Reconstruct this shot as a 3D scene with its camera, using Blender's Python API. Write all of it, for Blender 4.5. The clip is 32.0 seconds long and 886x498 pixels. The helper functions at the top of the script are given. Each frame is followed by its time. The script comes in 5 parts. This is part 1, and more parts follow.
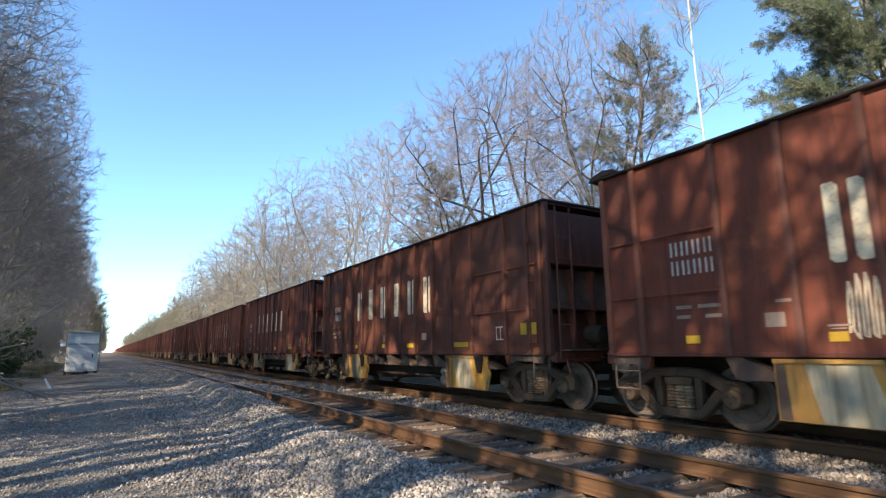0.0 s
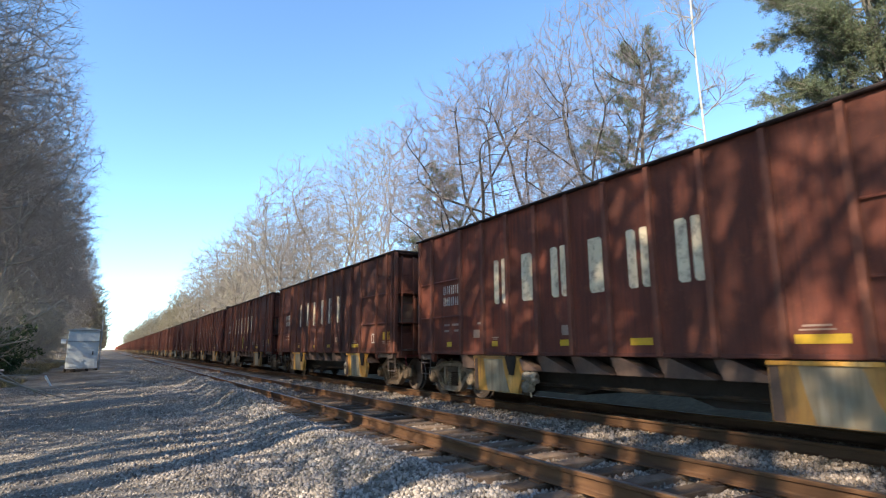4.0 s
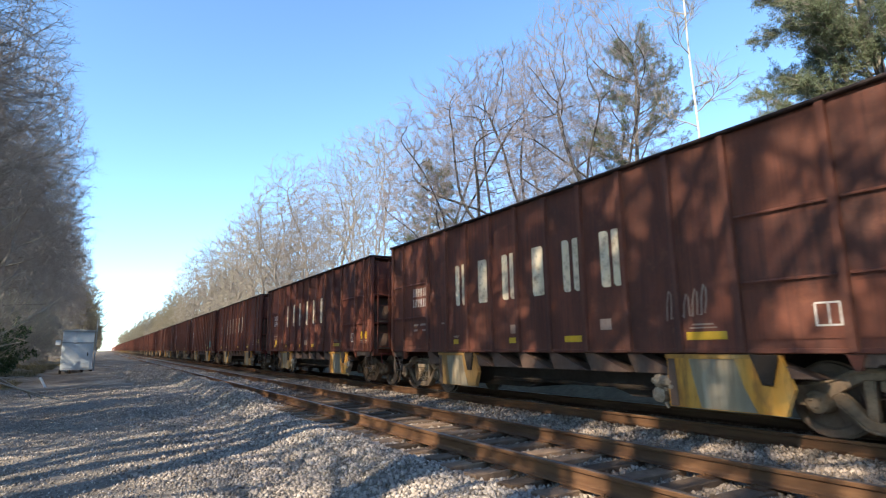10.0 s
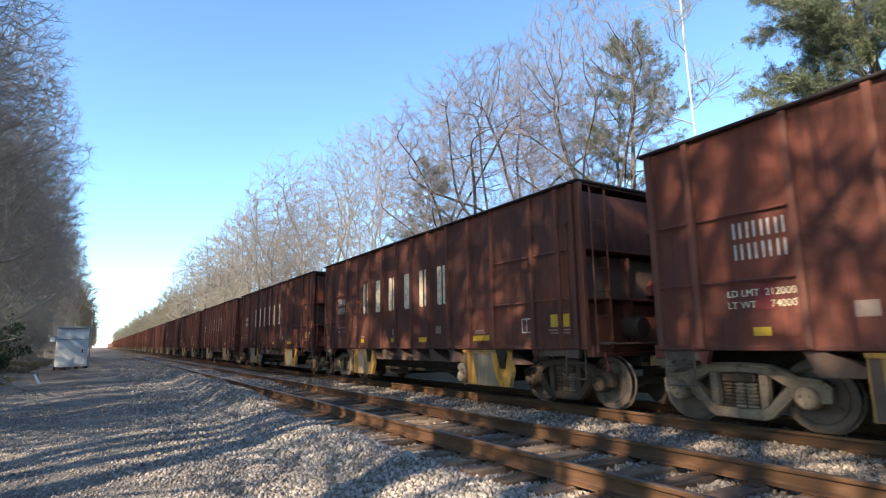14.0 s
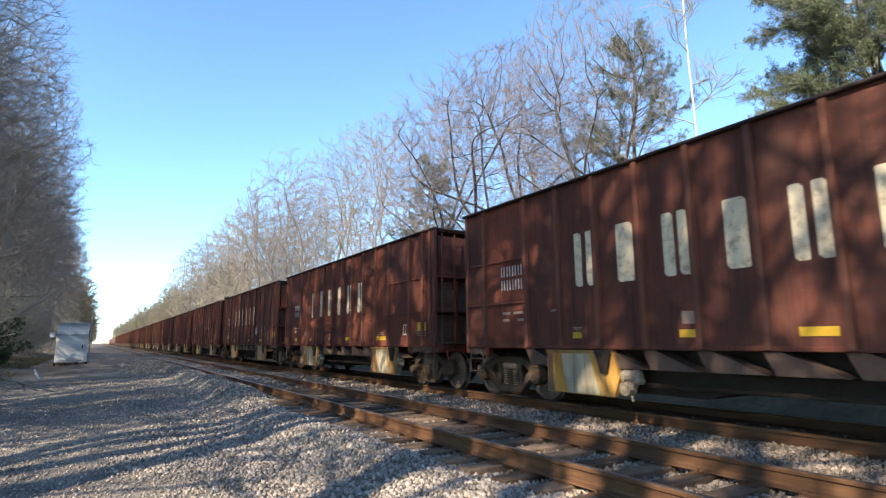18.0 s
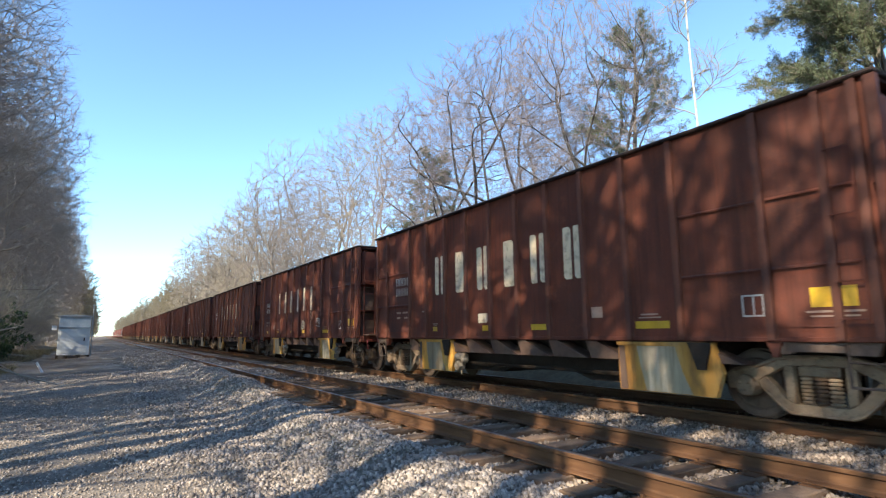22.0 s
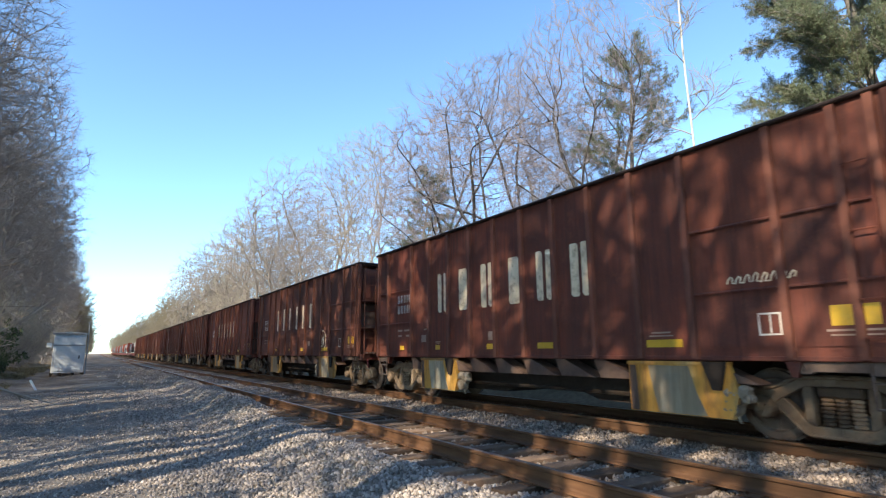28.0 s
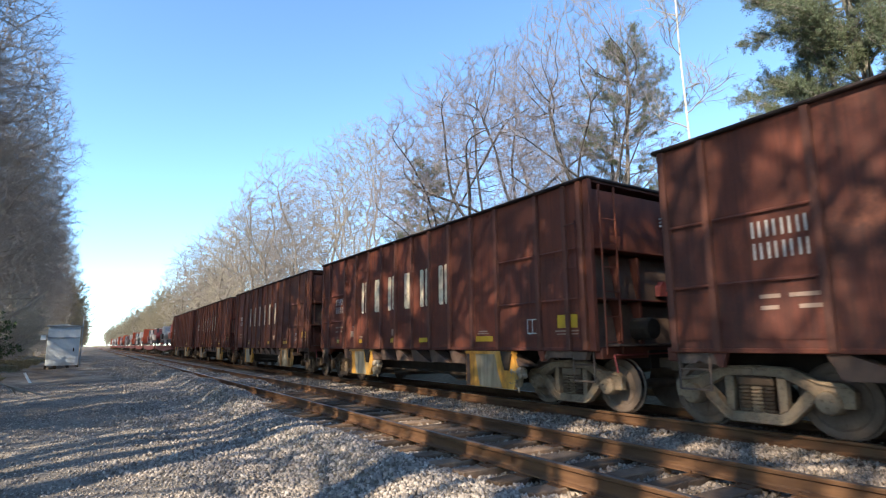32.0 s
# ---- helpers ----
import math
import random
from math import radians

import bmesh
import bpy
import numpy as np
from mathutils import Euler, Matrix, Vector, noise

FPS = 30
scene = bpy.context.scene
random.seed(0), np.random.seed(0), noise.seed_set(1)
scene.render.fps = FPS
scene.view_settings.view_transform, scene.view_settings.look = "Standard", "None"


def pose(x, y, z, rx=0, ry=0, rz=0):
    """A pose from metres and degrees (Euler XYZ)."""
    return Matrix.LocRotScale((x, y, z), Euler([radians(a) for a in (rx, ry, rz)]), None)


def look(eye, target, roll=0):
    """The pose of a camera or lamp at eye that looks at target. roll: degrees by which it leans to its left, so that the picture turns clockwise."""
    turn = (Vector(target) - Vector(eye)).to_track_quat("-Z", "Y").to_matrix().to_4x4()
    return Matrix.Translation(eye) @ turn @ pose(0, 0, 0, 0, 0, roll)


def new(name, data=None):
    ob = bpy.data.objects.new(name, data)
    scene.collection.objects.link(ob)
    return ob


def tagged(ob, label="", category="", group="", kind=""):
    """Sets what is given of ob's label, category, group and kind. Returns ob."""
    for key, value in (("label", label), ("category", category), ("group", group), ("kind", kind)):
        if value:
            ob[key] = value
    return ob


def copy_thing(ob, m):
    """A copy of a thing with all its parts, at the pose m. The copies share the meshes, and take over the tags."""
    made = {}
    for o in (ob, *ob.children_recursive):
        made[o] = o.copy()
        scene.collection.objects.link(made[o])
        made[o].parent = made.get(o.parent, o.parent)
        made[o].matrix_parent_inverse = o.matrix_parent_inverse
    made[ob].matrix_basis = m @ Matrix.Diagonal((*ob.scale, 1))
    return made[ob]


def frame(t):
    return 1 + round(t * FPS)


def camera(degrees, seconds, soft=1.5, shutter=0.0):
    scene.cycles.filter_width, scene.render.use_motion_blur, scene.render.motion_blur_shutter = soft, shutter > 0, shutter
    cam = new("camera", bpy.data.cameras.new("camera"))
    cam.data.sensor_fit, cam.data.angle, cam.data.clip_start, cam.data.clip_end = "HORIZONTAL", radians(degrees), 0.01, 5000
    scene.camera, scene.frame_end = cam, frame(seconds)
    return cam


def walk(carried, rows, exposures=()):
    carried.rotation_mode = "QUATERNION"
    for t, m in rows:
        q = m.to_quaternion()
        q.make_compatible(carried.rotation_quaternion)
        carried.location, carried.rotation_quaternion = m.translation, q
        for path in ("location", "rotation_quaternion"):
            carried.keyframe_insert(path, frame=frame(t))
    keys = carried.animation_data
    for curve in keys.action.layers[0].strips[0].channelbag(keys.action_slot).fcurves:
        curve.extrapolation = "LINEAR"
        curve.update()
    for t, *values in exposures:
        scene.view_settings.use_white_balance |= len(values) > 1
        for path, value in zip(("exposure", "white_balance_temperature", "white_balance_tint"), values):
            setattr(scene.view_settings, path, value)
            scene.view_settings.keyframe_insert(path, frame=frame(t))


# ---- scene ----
cam = camera(78.0, 32.0, soft=1.2, shutter=0.06)
EYE = (0.0, 0.0, 1.205)
PATH = [
    (0, 100.27, 0.63, -31.12), (0.5, 100.31, 0.49, -31.13), (1, 100.38, 0.45, -30.98), (1.5, 100.45, 0.49, -30.84),
    (2, 100.46, 0.43, -30.75), (2.5, 100.41, 0.50, -30.76), (3, 100.32, 0.49, -30.94), (3.5, 100.28, 0.35, -31.03),
    (5.5, 99.85, 0.32, -31.37), (6, 99.64, 0.43, -31.50), (6.5, 99.53, 0.45, -31.62), (7, 99.41, 0.35, -31.68),
    (7.5, 99.22, 0.47, -31.61), (8, 99.26, 0.65, -31.52), (8.5, 99.47, 0.54, -31.50), (9, 99.67, 0.45, -31.38),
    (9.5, 99.81, 0.77, -31.37), (10, 99.99, 0.83, -31.48), (10.5, 100.13, 0.89, -31.59), (11, 100.11, 0.85, -31.68),
    (11.5, 99.94, 0.79, -31.70), (12, 99.72, 0.73, -31.71), (12.5, 99.58, 0.70, -31.74), (13, 99.46, 0.75, -31.81),
    (13.5, 99.54, 0.82, -31.88), (14, 99.68, 0.78, -31.90), (14.5, 99.73, 0.59, -31.94), (16.5, 99.69, 0.62, -31.98),
    (17, 99.73, 0.47, -32.02), (17.5, 99.66, 0.31, -31.98), (18, 99.51, 0.36, -31.93), (18.5, 99.49, 0.37, -31.93),
    (19, 99.34, 0.31, -31.89), (19.5, 99.14, 0.41, -31.88), (20, 98.98, 0.52, -31.82), (20.5, 98.89, 0.53, -31.81),
    (21, 98.68, 0.34, -31.81), (21.5, 98.63, 0.39, -31.84), (22, 98.65, 0.57, -31.85), (22.5, 98.67, 0.78, -31.93),
    (23, 98.69, 0.82, -32.01), (23.5, 98.91, 0.61, -32.04), (24, 99.10, 0.35, -32.05), (24.5, 99.31, 0.28, -32.11),
    (25, 99.45, 0.37, -32.18), (25.5, 99.64, 0.44, -32.08), (27.5, 100.52, 0.45, -31.95), (28, 100.52, 0.42, -32.08),
    (28.5, 100.39, 0.41, -32.20), (29, 100.22, 0.60, -32.31), (29.5, 100.07, 0.72, -32.34), (30, 99.93, 0.79, -32.36),
    (30.5, 99.83, 0.77, -32.37), (31, 99.78, 0.61, -32.40), (31.5, 99.69, 0.47, -32.47), (32, 99.75, 0.45, -32.54),
]
walk(cam, [(t, pose(*EYE, rx, ry, rz)) for t, rx, ry, rz in PATH], exposures=[(0, 1.34, 6450, 5), (8, 1.41, 6520, 5), (20, 1.43, 6540, 5), (24, 1.48, 6560, 5), (29, 1.40, 6500, 5), (32, 1.42, 6500, 5)])

# ---- light ----
SUN_AZ, SUN_EL = radians(247.0), radians(33.0)      # clockwise from +Y, above the horizon
world = bpy.data.worlds.new("sky")
scene.world = world
world.use_nodes = True
wn = world.node_tree
wn.nodes.clear()
w_out = wn.nodes.new("ShaderNodeOutputWorld")
w_bg = wn.nodes.new("ShaderNodeBackground")
w_sky = wn.nodes.new("ShaderNodeTexSky")
w_sky.sky_type = "NISHITA"
w_sky.sun_disc = False
w_sky.sun_elevation, w_sky.sun_rotation = SUN_EL, SUN_AZ
w_sky.air_density, w_sky.dust_density, w_sky.ozone_density = 1.0, 0.0, 2.0
w_sky.altitude = 2500
w_bg.inputs["Strength"].default_value = 0.15
w_mix = wn.nodes.new("ShaderNodeMix")
w_mix.data_type, w_mix.blend_type = "RGBA", "MULTIPLY"
w_mix.inputs[0].default_value = 1.0
w_mix.inputs[7].default_value = (0.94, 1.07, 1.13, 1.0)      # clear dry winter air
wn.links.new(w_sky.outputs[0], w_mix.inputs[6])
wn.links.new(w_mix.outputs[2], w_bg.inputs[0])
wn.links.new(w_bg.outputs[0], w_out.inputs[0])

sun_data = bpy.data.lights.new("sun", "SUN")
sun_data.energy, sun_data.angle, sun_data.color = 4.0, radians(0.53), (1.0, 0.895, 0.74)
sun = new("sun", sun_data)
sun_dir = Vector((math.sin(SUN_AZ) * math.cos(SUN_EL), math.cos(SUN_AZ) * math.cos(SUN_EL), math.sin(SUN_EL)))
sun.matrix_world = look(sun_dir * 60, (0, 0, 0))


# ---- materials ----
def material(name, build, rough=0.8, metal=0.0):
    m = bpy.data.materials.new(name)
    m.use_nodes = True
    nt = m.node_tree
    b = nt.nodes["Principled BSDF"]
    b.inputs["Roughness"].default_value = rough
    b.inputs["Metallic"].default_value = metal
    b.inputs["Specular IOR Level"].default_value = 0.5 if rough < 0.5 else 0.22
    build(nt, b)
    return m


def node(nt, kind, **kw):
    n = nt.nodes.new(kind)
    for k, val in kw.items():
        n.inputs[k].default_value = val
    return n


def coords(nt, scale=(1, 1, 1), space="Object"):
    tc = nt.nodes.new("ShaderNodeTexCoord")
    mp = nt.nodes.new("ShaderNodeMapping")
    mp.inputs["Scale"].default_value = scale
    nt.links.new(tc.outputs[space], mp.inputs["Vector"])
    return mp.outputs[0]


def noise_tex(nt, vec, scale, detail=6.0, rough=0.6):
    n = nt.nodes.new("ShaderNodeTexNoise")
    n.inputs["Scale"].default_value, n.inputs["Detail"].default_value, n.inputs["Roughness"].default_value = scale, detail, rough
    nt.links.new(vec, n.inputs["Vector"])
    return n.outputs[0]


def ramp(nt, fac, stops):
    r = nt.nodes.new("ShaderNodeValToRGB")
    cr = r.color_ramp
    while len(cr.elements) < len(stops):
        cr.elements.new(0.5)
    for e, (p, c) in zip(cr.elements, stops):
        e.position, e.color = p, (*c, 1) if len(c) == 3 else c
    nt.links.new(fac, r.inputs[0])
    return r.outputs[0]


def grey(v):
    return (v, v, v)


def mix(nt, fac, a, b, mode="MIX"):
    m = nt.nodes.new("ShaderNodeMix")
    m.data_type, m.blend_type = "RGBA", mode
    for socket, val in ((m.inputs[0], fac), (m.inputs[6], a), (m.inputs[7], b)):
        if isinstance(val, (int, float)):
            socket.default_value = val
        elif isinstance(val, tuple):
            socket.default_value = (*val, 1)
        else:
            nt.links.new(val, socket)
    return m.outputs[2]


def bump(nt, b, height, strength=0.4, dist=0.01):
    n = nt.nodes.new("ShaderNodeBump")
    n.inputs["Strength"].default_value, n.inputs["Distance"].default_value = strength, dist
    nt.links.new(height, n.inputs["Height"])
    nt.links.new(n.outputs[0], b.inputs["Normal"])


def obj_random(nt):
    return nt.nodes.new("ShaderNodeObjectInfo").outputs["Random"]


def isl_random(nt):
    return nt.nodes.new("ShaderNodeNewGeometry").outputs["Random Per Island"]


def rust_paint(base, dark, bright):
    def build(nt, b):
        v = coords(nt)
        big = noise_tex(nt, v, 0.9, 5, 0.6)
        streak = noise_tex(nt, coords(nt, (3.0, 7.0, 0.45)), 1.6, 6, 0.65)
        fine = noise_tex(nt, v, 22, 5, 0.7)
        c = mix(nt, ramp(nt, big, [(0.35, grey(0)), (0.68, grey(1))]), base, dark)
        c = mix(nt, ramp(nt, streak, [(0.44, grey(0)), (0.66, grey(0.9))]), c, dark)
        run = noise_tex(nt, coords(nt, (2.0, 11.0, 0.16)), 1.3, 5, 0.7)
        c = mix(nt, ramp(nt, run, [(0.55, grey(0)), (0.70, grey(0.7))]), c, tuple(0.45 * x for x in dark))
        worn = noise_tex(nt, v, 1.7, 7, 0.72)
        c = mix(nt, ramp(nt, worn, [(0.58, grey(0)), (0.72, grey(0.6))]), c, bright)
        c = mix(nt, ramp(nt, fine, [(0.55, grey(0)), (0.75, grey(0.55))]), c, bright)
        c = mix(nt, 0.22, c, ramp(nt, obj_random(nt), [(0, grey(0.04)), (1, bright)]))
        nt.links.new(c, b.inputs["Base Color"])
        nt.links.new(ramp(nt, fine, [(0.3, grey(0.55)), (0.8, grey(0.85))]), b.inputs["Roughness"])
        bump(nt, b, mix(nt, 0.5, fine, streak), 0.35, 0.012)
    return build


RUSTS = [
    material("red_brown_paint", rust_paint((0.178, 0.043, 0.0245), (0.080, 0.025, 0.0165), (0.235, 0.073, 0.039))),
    material("dark_brown_paint", rust_paint((0.150, 0.037, 0.021), (0.067, 0.022, 0.0145), (0.215, 0.066, 0.034))),
    material("oxide_red_paint", rust_paint((0.170, 0.040, 0.0235), (0.076, 0.024, 0.0165), (0.222, 0.068, 0.037))),
    material("faded_brown_paint", rust_paint((0.174, 0.050, 0.029), (0.081, 0.029, 0.019), (0.228, 0.080, 0.044))),
]


# dust, plus the skylight on the ribs put into their colour
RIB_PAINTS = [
    material("dusty_lit_rib_paint", rust_paint((0.225, 0.074, 0.044), (0.11, 0.038, 0.025), (0.29, 0.108, 0.064))),
    material("dusty_lit_dark_rib_paint", rust_paint((0.19, 0.062, 0.037), (0.09, 0.032, 0.021), (0.26, 0.096, 0.056))),
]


def mottled(c0, c1, scale=6.0, amount=0.35, rough_bump=0.3, dist=0.01, islands=False, objects=False):
    def build(nt, b):
        v = coords(nt)
        n1, n2 = noise_tex(nt, v, scale, 6, 0.65), noise_tex(nt, v, scale * 7, 4, 0.6)
        c = mix(nt, ramp(nt, n1, [(0.3, grey(0)), (0.7, grey(1))]), c0, c1)
        dim = tuple(0.45 * x for x in c0)
        c = mix(nt, ramp(nt, n2, [(0.5, grey(0)), (0.8, grey(amount))]), c, dim)
        if islands or objects:
            rnd = isl_random(nt) if islands else obj_random(nt)
            c = mix(nt, 1.0, c, ramp(nt, rnd, [(0, grey(0.42)), (1, grey(1.35))]), "MULTIPLY")
        nt.links.new(c, b.inputs["Base Color"])
        bump(nt, b, n2, rough_bump, dist)
    return build


M_UNDER = material("grimy_steel", mottled((0.024, 0.016, 0.011), (0.042, 0.029, 0.021), 5))
def dust_lit_shaded(nt, b):
    v = coords(nt)
    n, f = noise_tex(nt, v, 2.4, 6, 0.65), noise_tex(nt, v, 16, 5, 0.7)
    # dusty steel; sunlit and shaded trucks put into the colour, picked at random
    pale = mix(nt, ramp(nt, n, [(0.35, grey(0)), (0.65, grey(1))]), (0.33, 0.235, 0.155), (0.18, 0.118, 0.075))
    dark = mix(nt, ramp(nt, n, [(0.35, grey(0)), (0.65, grey(1))]), (0.115, 0.072, 0.046), (0.06, 0.038, 0.025))
    c = mix(nt, ramp(nt, obj_random(nt), [(0.22, grey(0)), (0.55, grey(1))]), pale, dark)
    c = mix(nt, ramp(nt, f, [(0.52, grey(0)), (0.75, grey(0.7))]), c, (0.05, 0.036, 0.028))
    nt.links.new(c, b.inputs["Base Color"])
    bump(nt, b, f, 0.3, 0.01)


M_TRUCK = material("dusty_cast_steel", dust_lit_shaded, 0.85)
M_DUST = material("dusty_end_plate", mottled((0.15, 0.095, 0.066), (0.075, 0.04, 0.031), 2.2))
M_WHEEL = material("rusty_wheel_steel", mottled((0.19, 0.13, 0.095), (0.10, 0.068, 0.05), 5), 0.7, 0.15)
M_TREAD = material("polished_tread", mottled((0.55, 0.55, 0.56), (0.42, 0.42, 0.44), 5), 0.25, 1.0)
M_RIM = material("black_top_rim", mottled((0.022, 0.016, 0.015), (0.045, 0.028, 0.024), 5))
M_YELLOW = material("yellow_reflective", mottled((0.66, 0.38, 0.02), (0.50, 0.28, 0.02), 3), 0.4)
M_LIME = material("lime_yellow_paint", mottled((0.56, 0.50, 0.07), (0.44, 0.38, 0.05), 3), 0.5)
M_REDPIPE = material("red_faded_steel", mottled((0.26, 0.05, 0.05), (0.14, 0.04, 0.036), 5))
M_GALV = material("galvanised_bar", mottled((0.55, 0.54, 0.5), (0.38, 0.37, 0.35), 8), 0.5, 0.4)


# dark mottling puts the shade of the casting's crevices into its colour
M_GATE = material("pale_dusty_casting", mottled((0.36, 0.28, 0.20), (0.14, 0.10, 0.07), 8, 0.9, 0.6, 0.02))
M_STEP = material("worn_step_steel", mottled((0.16, 0.11, 0.085), (0.09, 0.06, 0.048), 8), 0.7, 0.2)


def door_paint(nt, b):
    n = noise_tex(nt, coords(nt, (1, 0.9, 0.35)), 1.8, 4, 0.6)
    c = ramp(nt, n, [(0.30, (0.36, 0.14, 0.025)), (0.45, (0.55, 0.25, 0.04)), (0.60, (0.60, 0.31, 0.07)), (0.74, (0.54, 0.38, 0.19))])
    f = noise_tex(nt, coords(nt, (4, 6, 0.9)), 2.0, 6, 0.7)
    c = mix(nt, ramp(nt, f, [(0.48, grey(0)), (0.72, grey(0.85))]), c, (0.13, 0.07, 0.035))
    c = mix(nt, ramp(nt, obj_random(nt), [(0.2, grey(0)), (0.85, grey(0.72))]), c, (0.17, 0.10, 0.048))
    nt.links.new(c, b.inputs["Base Color"])


def white_wear(nt, b):
    """Chalky white over yellow, washed down in streaks."""
    streak = noise_tex(nt, coords(nt, (2, 5.5, 0.35)), 1.4, 5, 0.65)
    soot = noise_tex(nt, coords(nt, (2, 1.6, 1.2)), 1.3, 5, 0.6)
    c = ramp(nt, streak, [(0.34, (0.24, 0.18, 0.11)), (0.50, (0.42, 0.33, 0.215)), (0.64, (0.60, 0.49, 0.35))])
    c = mix(nt, ramp(nt, soot, [(0.46, grey(0)), (0.68, grey(0.75))]), c, (0.22, 0.19, 0.15))
    c = mix(nt, ramp(nt, obj_random(nt), [(0.2, grey(0)), (0.85, grey(0.70))]), c, (0.18, 0.125, 0.075))
    nt.links.new(c, b.inputs["Base Color"])


M_DOORWHITE = material("worn_white_panel_paint", white_wear, 0.6)
M_DOOR = material("worn_yellow_white_paint", door_paint, 0.6)


def stencil(col):
    def build(nt, b):
        v = coords(nt)
        n = noise_tex(nt, v, 7, 7, 0.75)
        c = mix(nt, ramp(nt, n, [(0.48, grey(0)), (0.70, grey(0.9))]), col, (0.22, 0.13, 0.10))
        nt.links.new(c, b.inputs["Base Color"])
    return build


M_WHITE = material("worn_white_stencil", stencil((0.72, 0.57, 0.385)), 0.65)
M_NUM = material("greyed_stencil", stencil((0.55, 0.49, 0.43)), 0.7)
M_FADE = material("faded_stencil", stencil((0.31, 0.21, 0.16)), 0.7)
M_TEAL = material("teal_spray", stencil((0.10, 0.24, 0.225)), 0.7)
M_REDPANEL = material("fresh_red_paint", rust_paint((0.30, 0.035, 0.035), (0.2, 0.03, 0.028), (0.33, 0.06, 0.05)))


def gravel(nt, b):
    v = coords(nt)
    vor = nt.nodes.new("ShaderNodeTexVoronoi")
    vor.inputs["Scale"].default_value = 30.0
    nt.links.new(v, vor.inputs["Vector"])
    big = noise_tex(nt, v, 0.33, 5, 0.6)
    mid = noise_tex(nt, v, 2.2, 6, 0.7)
    stone = nt.nodes.new("ShaderNodeSeparateColor")
    nt.links.new(vor.outputs["Color"], stone.inputs[0])
    c = ramp(nt, stone.outputs[0], [(0, (0.09, 0.083, 0.074)), (0.5, (0.225, 0.202, 0.172)), (1, (0.43, 0.385, 0.32))])
    c = mix(nt, ramp(nt, big, [(0.40, grey(0)), (0.58, grey(0.85))]), c, (0.23, 0.185, 0.13))
    c = mix(nt, ramp(nt, mid, [(0.42, grey(0)), (0.70, grey(0.75))]), c, (0.105, 0.088, 0.072))
    sep = nt.nodes.new("ShaderNodeSeparateXYZ")
    nt.links.new(v, sep.inputs[0])
    road = nt.nodes.new("ShaderNodeMapRange")
    road.inputs["From Min"].default_value, road.inputs["From Max"].default_value = 2.2, 0.6
    road.inputs["To Max"].default_value = 0.8
    nt.links.new(sep.outputs[0], road.inputs["Value"])
    dirt = ramp(nt, mix(nt, 0.5, big, mid), [(0.38, (0.115, 0.092, 0.074)), (0.5, (0.235, 0.19, 0.155)), (0.62, (0.40, 0.325, 0.26))])
    c = mix(nt, road.outputs[0], c, dirt)
    bed = nt.nodes.new("ShaderNodeMapRange")
    bed.inputs["From Min"].default_value, bed.inputs["From Max"].default_value = 3.3, 4.0
    nt.links.new(sep.outputs[0], bed.inputs["Value"])
    c = mix(nt, bed.outputs[0], c, mix(nt, ramp(nt, mid, [(0.3, grey(0)), (0.7, grey(1))]), (0.13, 0.10, 0.076), (0.21, 0.17, 0.14)))
    far = nt.nodes.new("ShaderNodeMapRange")
    far.inputs["From Min"].default_value, far.inputs["From Max"].default_value, far.inputs["To Max"].default_value = 19.0, 30.0, 0.75
    nt.links.new(sep.outputs[1], far.inputs["Value"])
    c = mix(nt, far.outputs[0], c, ramp(nt, mix(nt, 0.4, big, mid), [(0.40, (0.115, 0.078, 0.052)), (0.5, (0.20, 0.145, 0.10)), (0.60, (0.30, 0.245, 0.19))]))
    nt.links.new(c, b.inputs["Base Color"])
    bump(nt, b, mix(nt, 0.5, vor.outputs["Distance"], mid), 0.9, 0.035)


def earth(nt, b):
    v = coords(nt)
    n1, n2 = noise_tex(nt, v, 0.25, 6, 0.65), noise_tex(nt, v, 6, 6, 0.7)
    c = ramp(nt, n1, [(0.3, (0.10, 0.075, 0.045)), (0.5, (0.2, 0.15, 0.09)), (0.7, (0.28, 0.22, 0.14))])
    c = mix(nt, ramp(nt, n2, [(0.4, grey(0)), (0.7, grey(0.7))]), c, (0.085, 0.062, 0.04))
    nt.links.new(c, b.inputs["Base Color"])
    bump(nt, b, n2, 0.8, 0.06)


M_GRAVEL = material("grey_gravel", gravel, 0.9)
M_EARTH = material("leaf_litter", earth, 0.95)
M_STONE = material("crushed_granite", mottled((0.43, 0.355, 0.30), (0.265, 0.213, 0.177), 9, islands=True), 0.85)
M_STONE_BED = material("rust_stained_ballast", mottled((0.39, 0.30, 0.235), (0.22, 0.162, 0.12), 2.5, islands=True), 0.9)
M_TIE = material("weathered_tie_wood", mottled((0.235, 0.152, 0.100), (0.115, 0.074, 0.050), 7, 0.6, 0.7, 0.02, objects=True), 0.9)


def rail_rust(nt, b):
    v = coords(nt, (1, 0.12, 1))
    n = noise_tex(nt, v, 14, 6, 0.6)
    c = ramp(nt, n, [(0.3, (0.080, 0.037, 0.018)), (0.7, (0.165, 0.080, 0.038))])
    nt.links.new(c, b.inputs["Base Color"])


M_RAIL = material("rusty_rail", rail_rust, 0.75)
M_RAILTOP = material("dull_rail_top", mottled((0.25, 0.2, 0.17), (0.19, 0.15, 0.13), 5), 0.35, 0.7)
M_SHINE = material("bright_rail_top", mottled((0.34, 0.31, 0.28), (0.26, 0.23, 0.21), 5), 0.4, 1.0)
M_BARK = material("grey_brown_bark", mottled((0.27, 0.225, 0.185), (0.15, 0.125, 0.103), 3.0), 0.9)
M_TWIG = material("bare_twigs", mottled((0.31, 0.265, 0.24), (0.22, 0.185, 0.165), 1.0), 0.85)
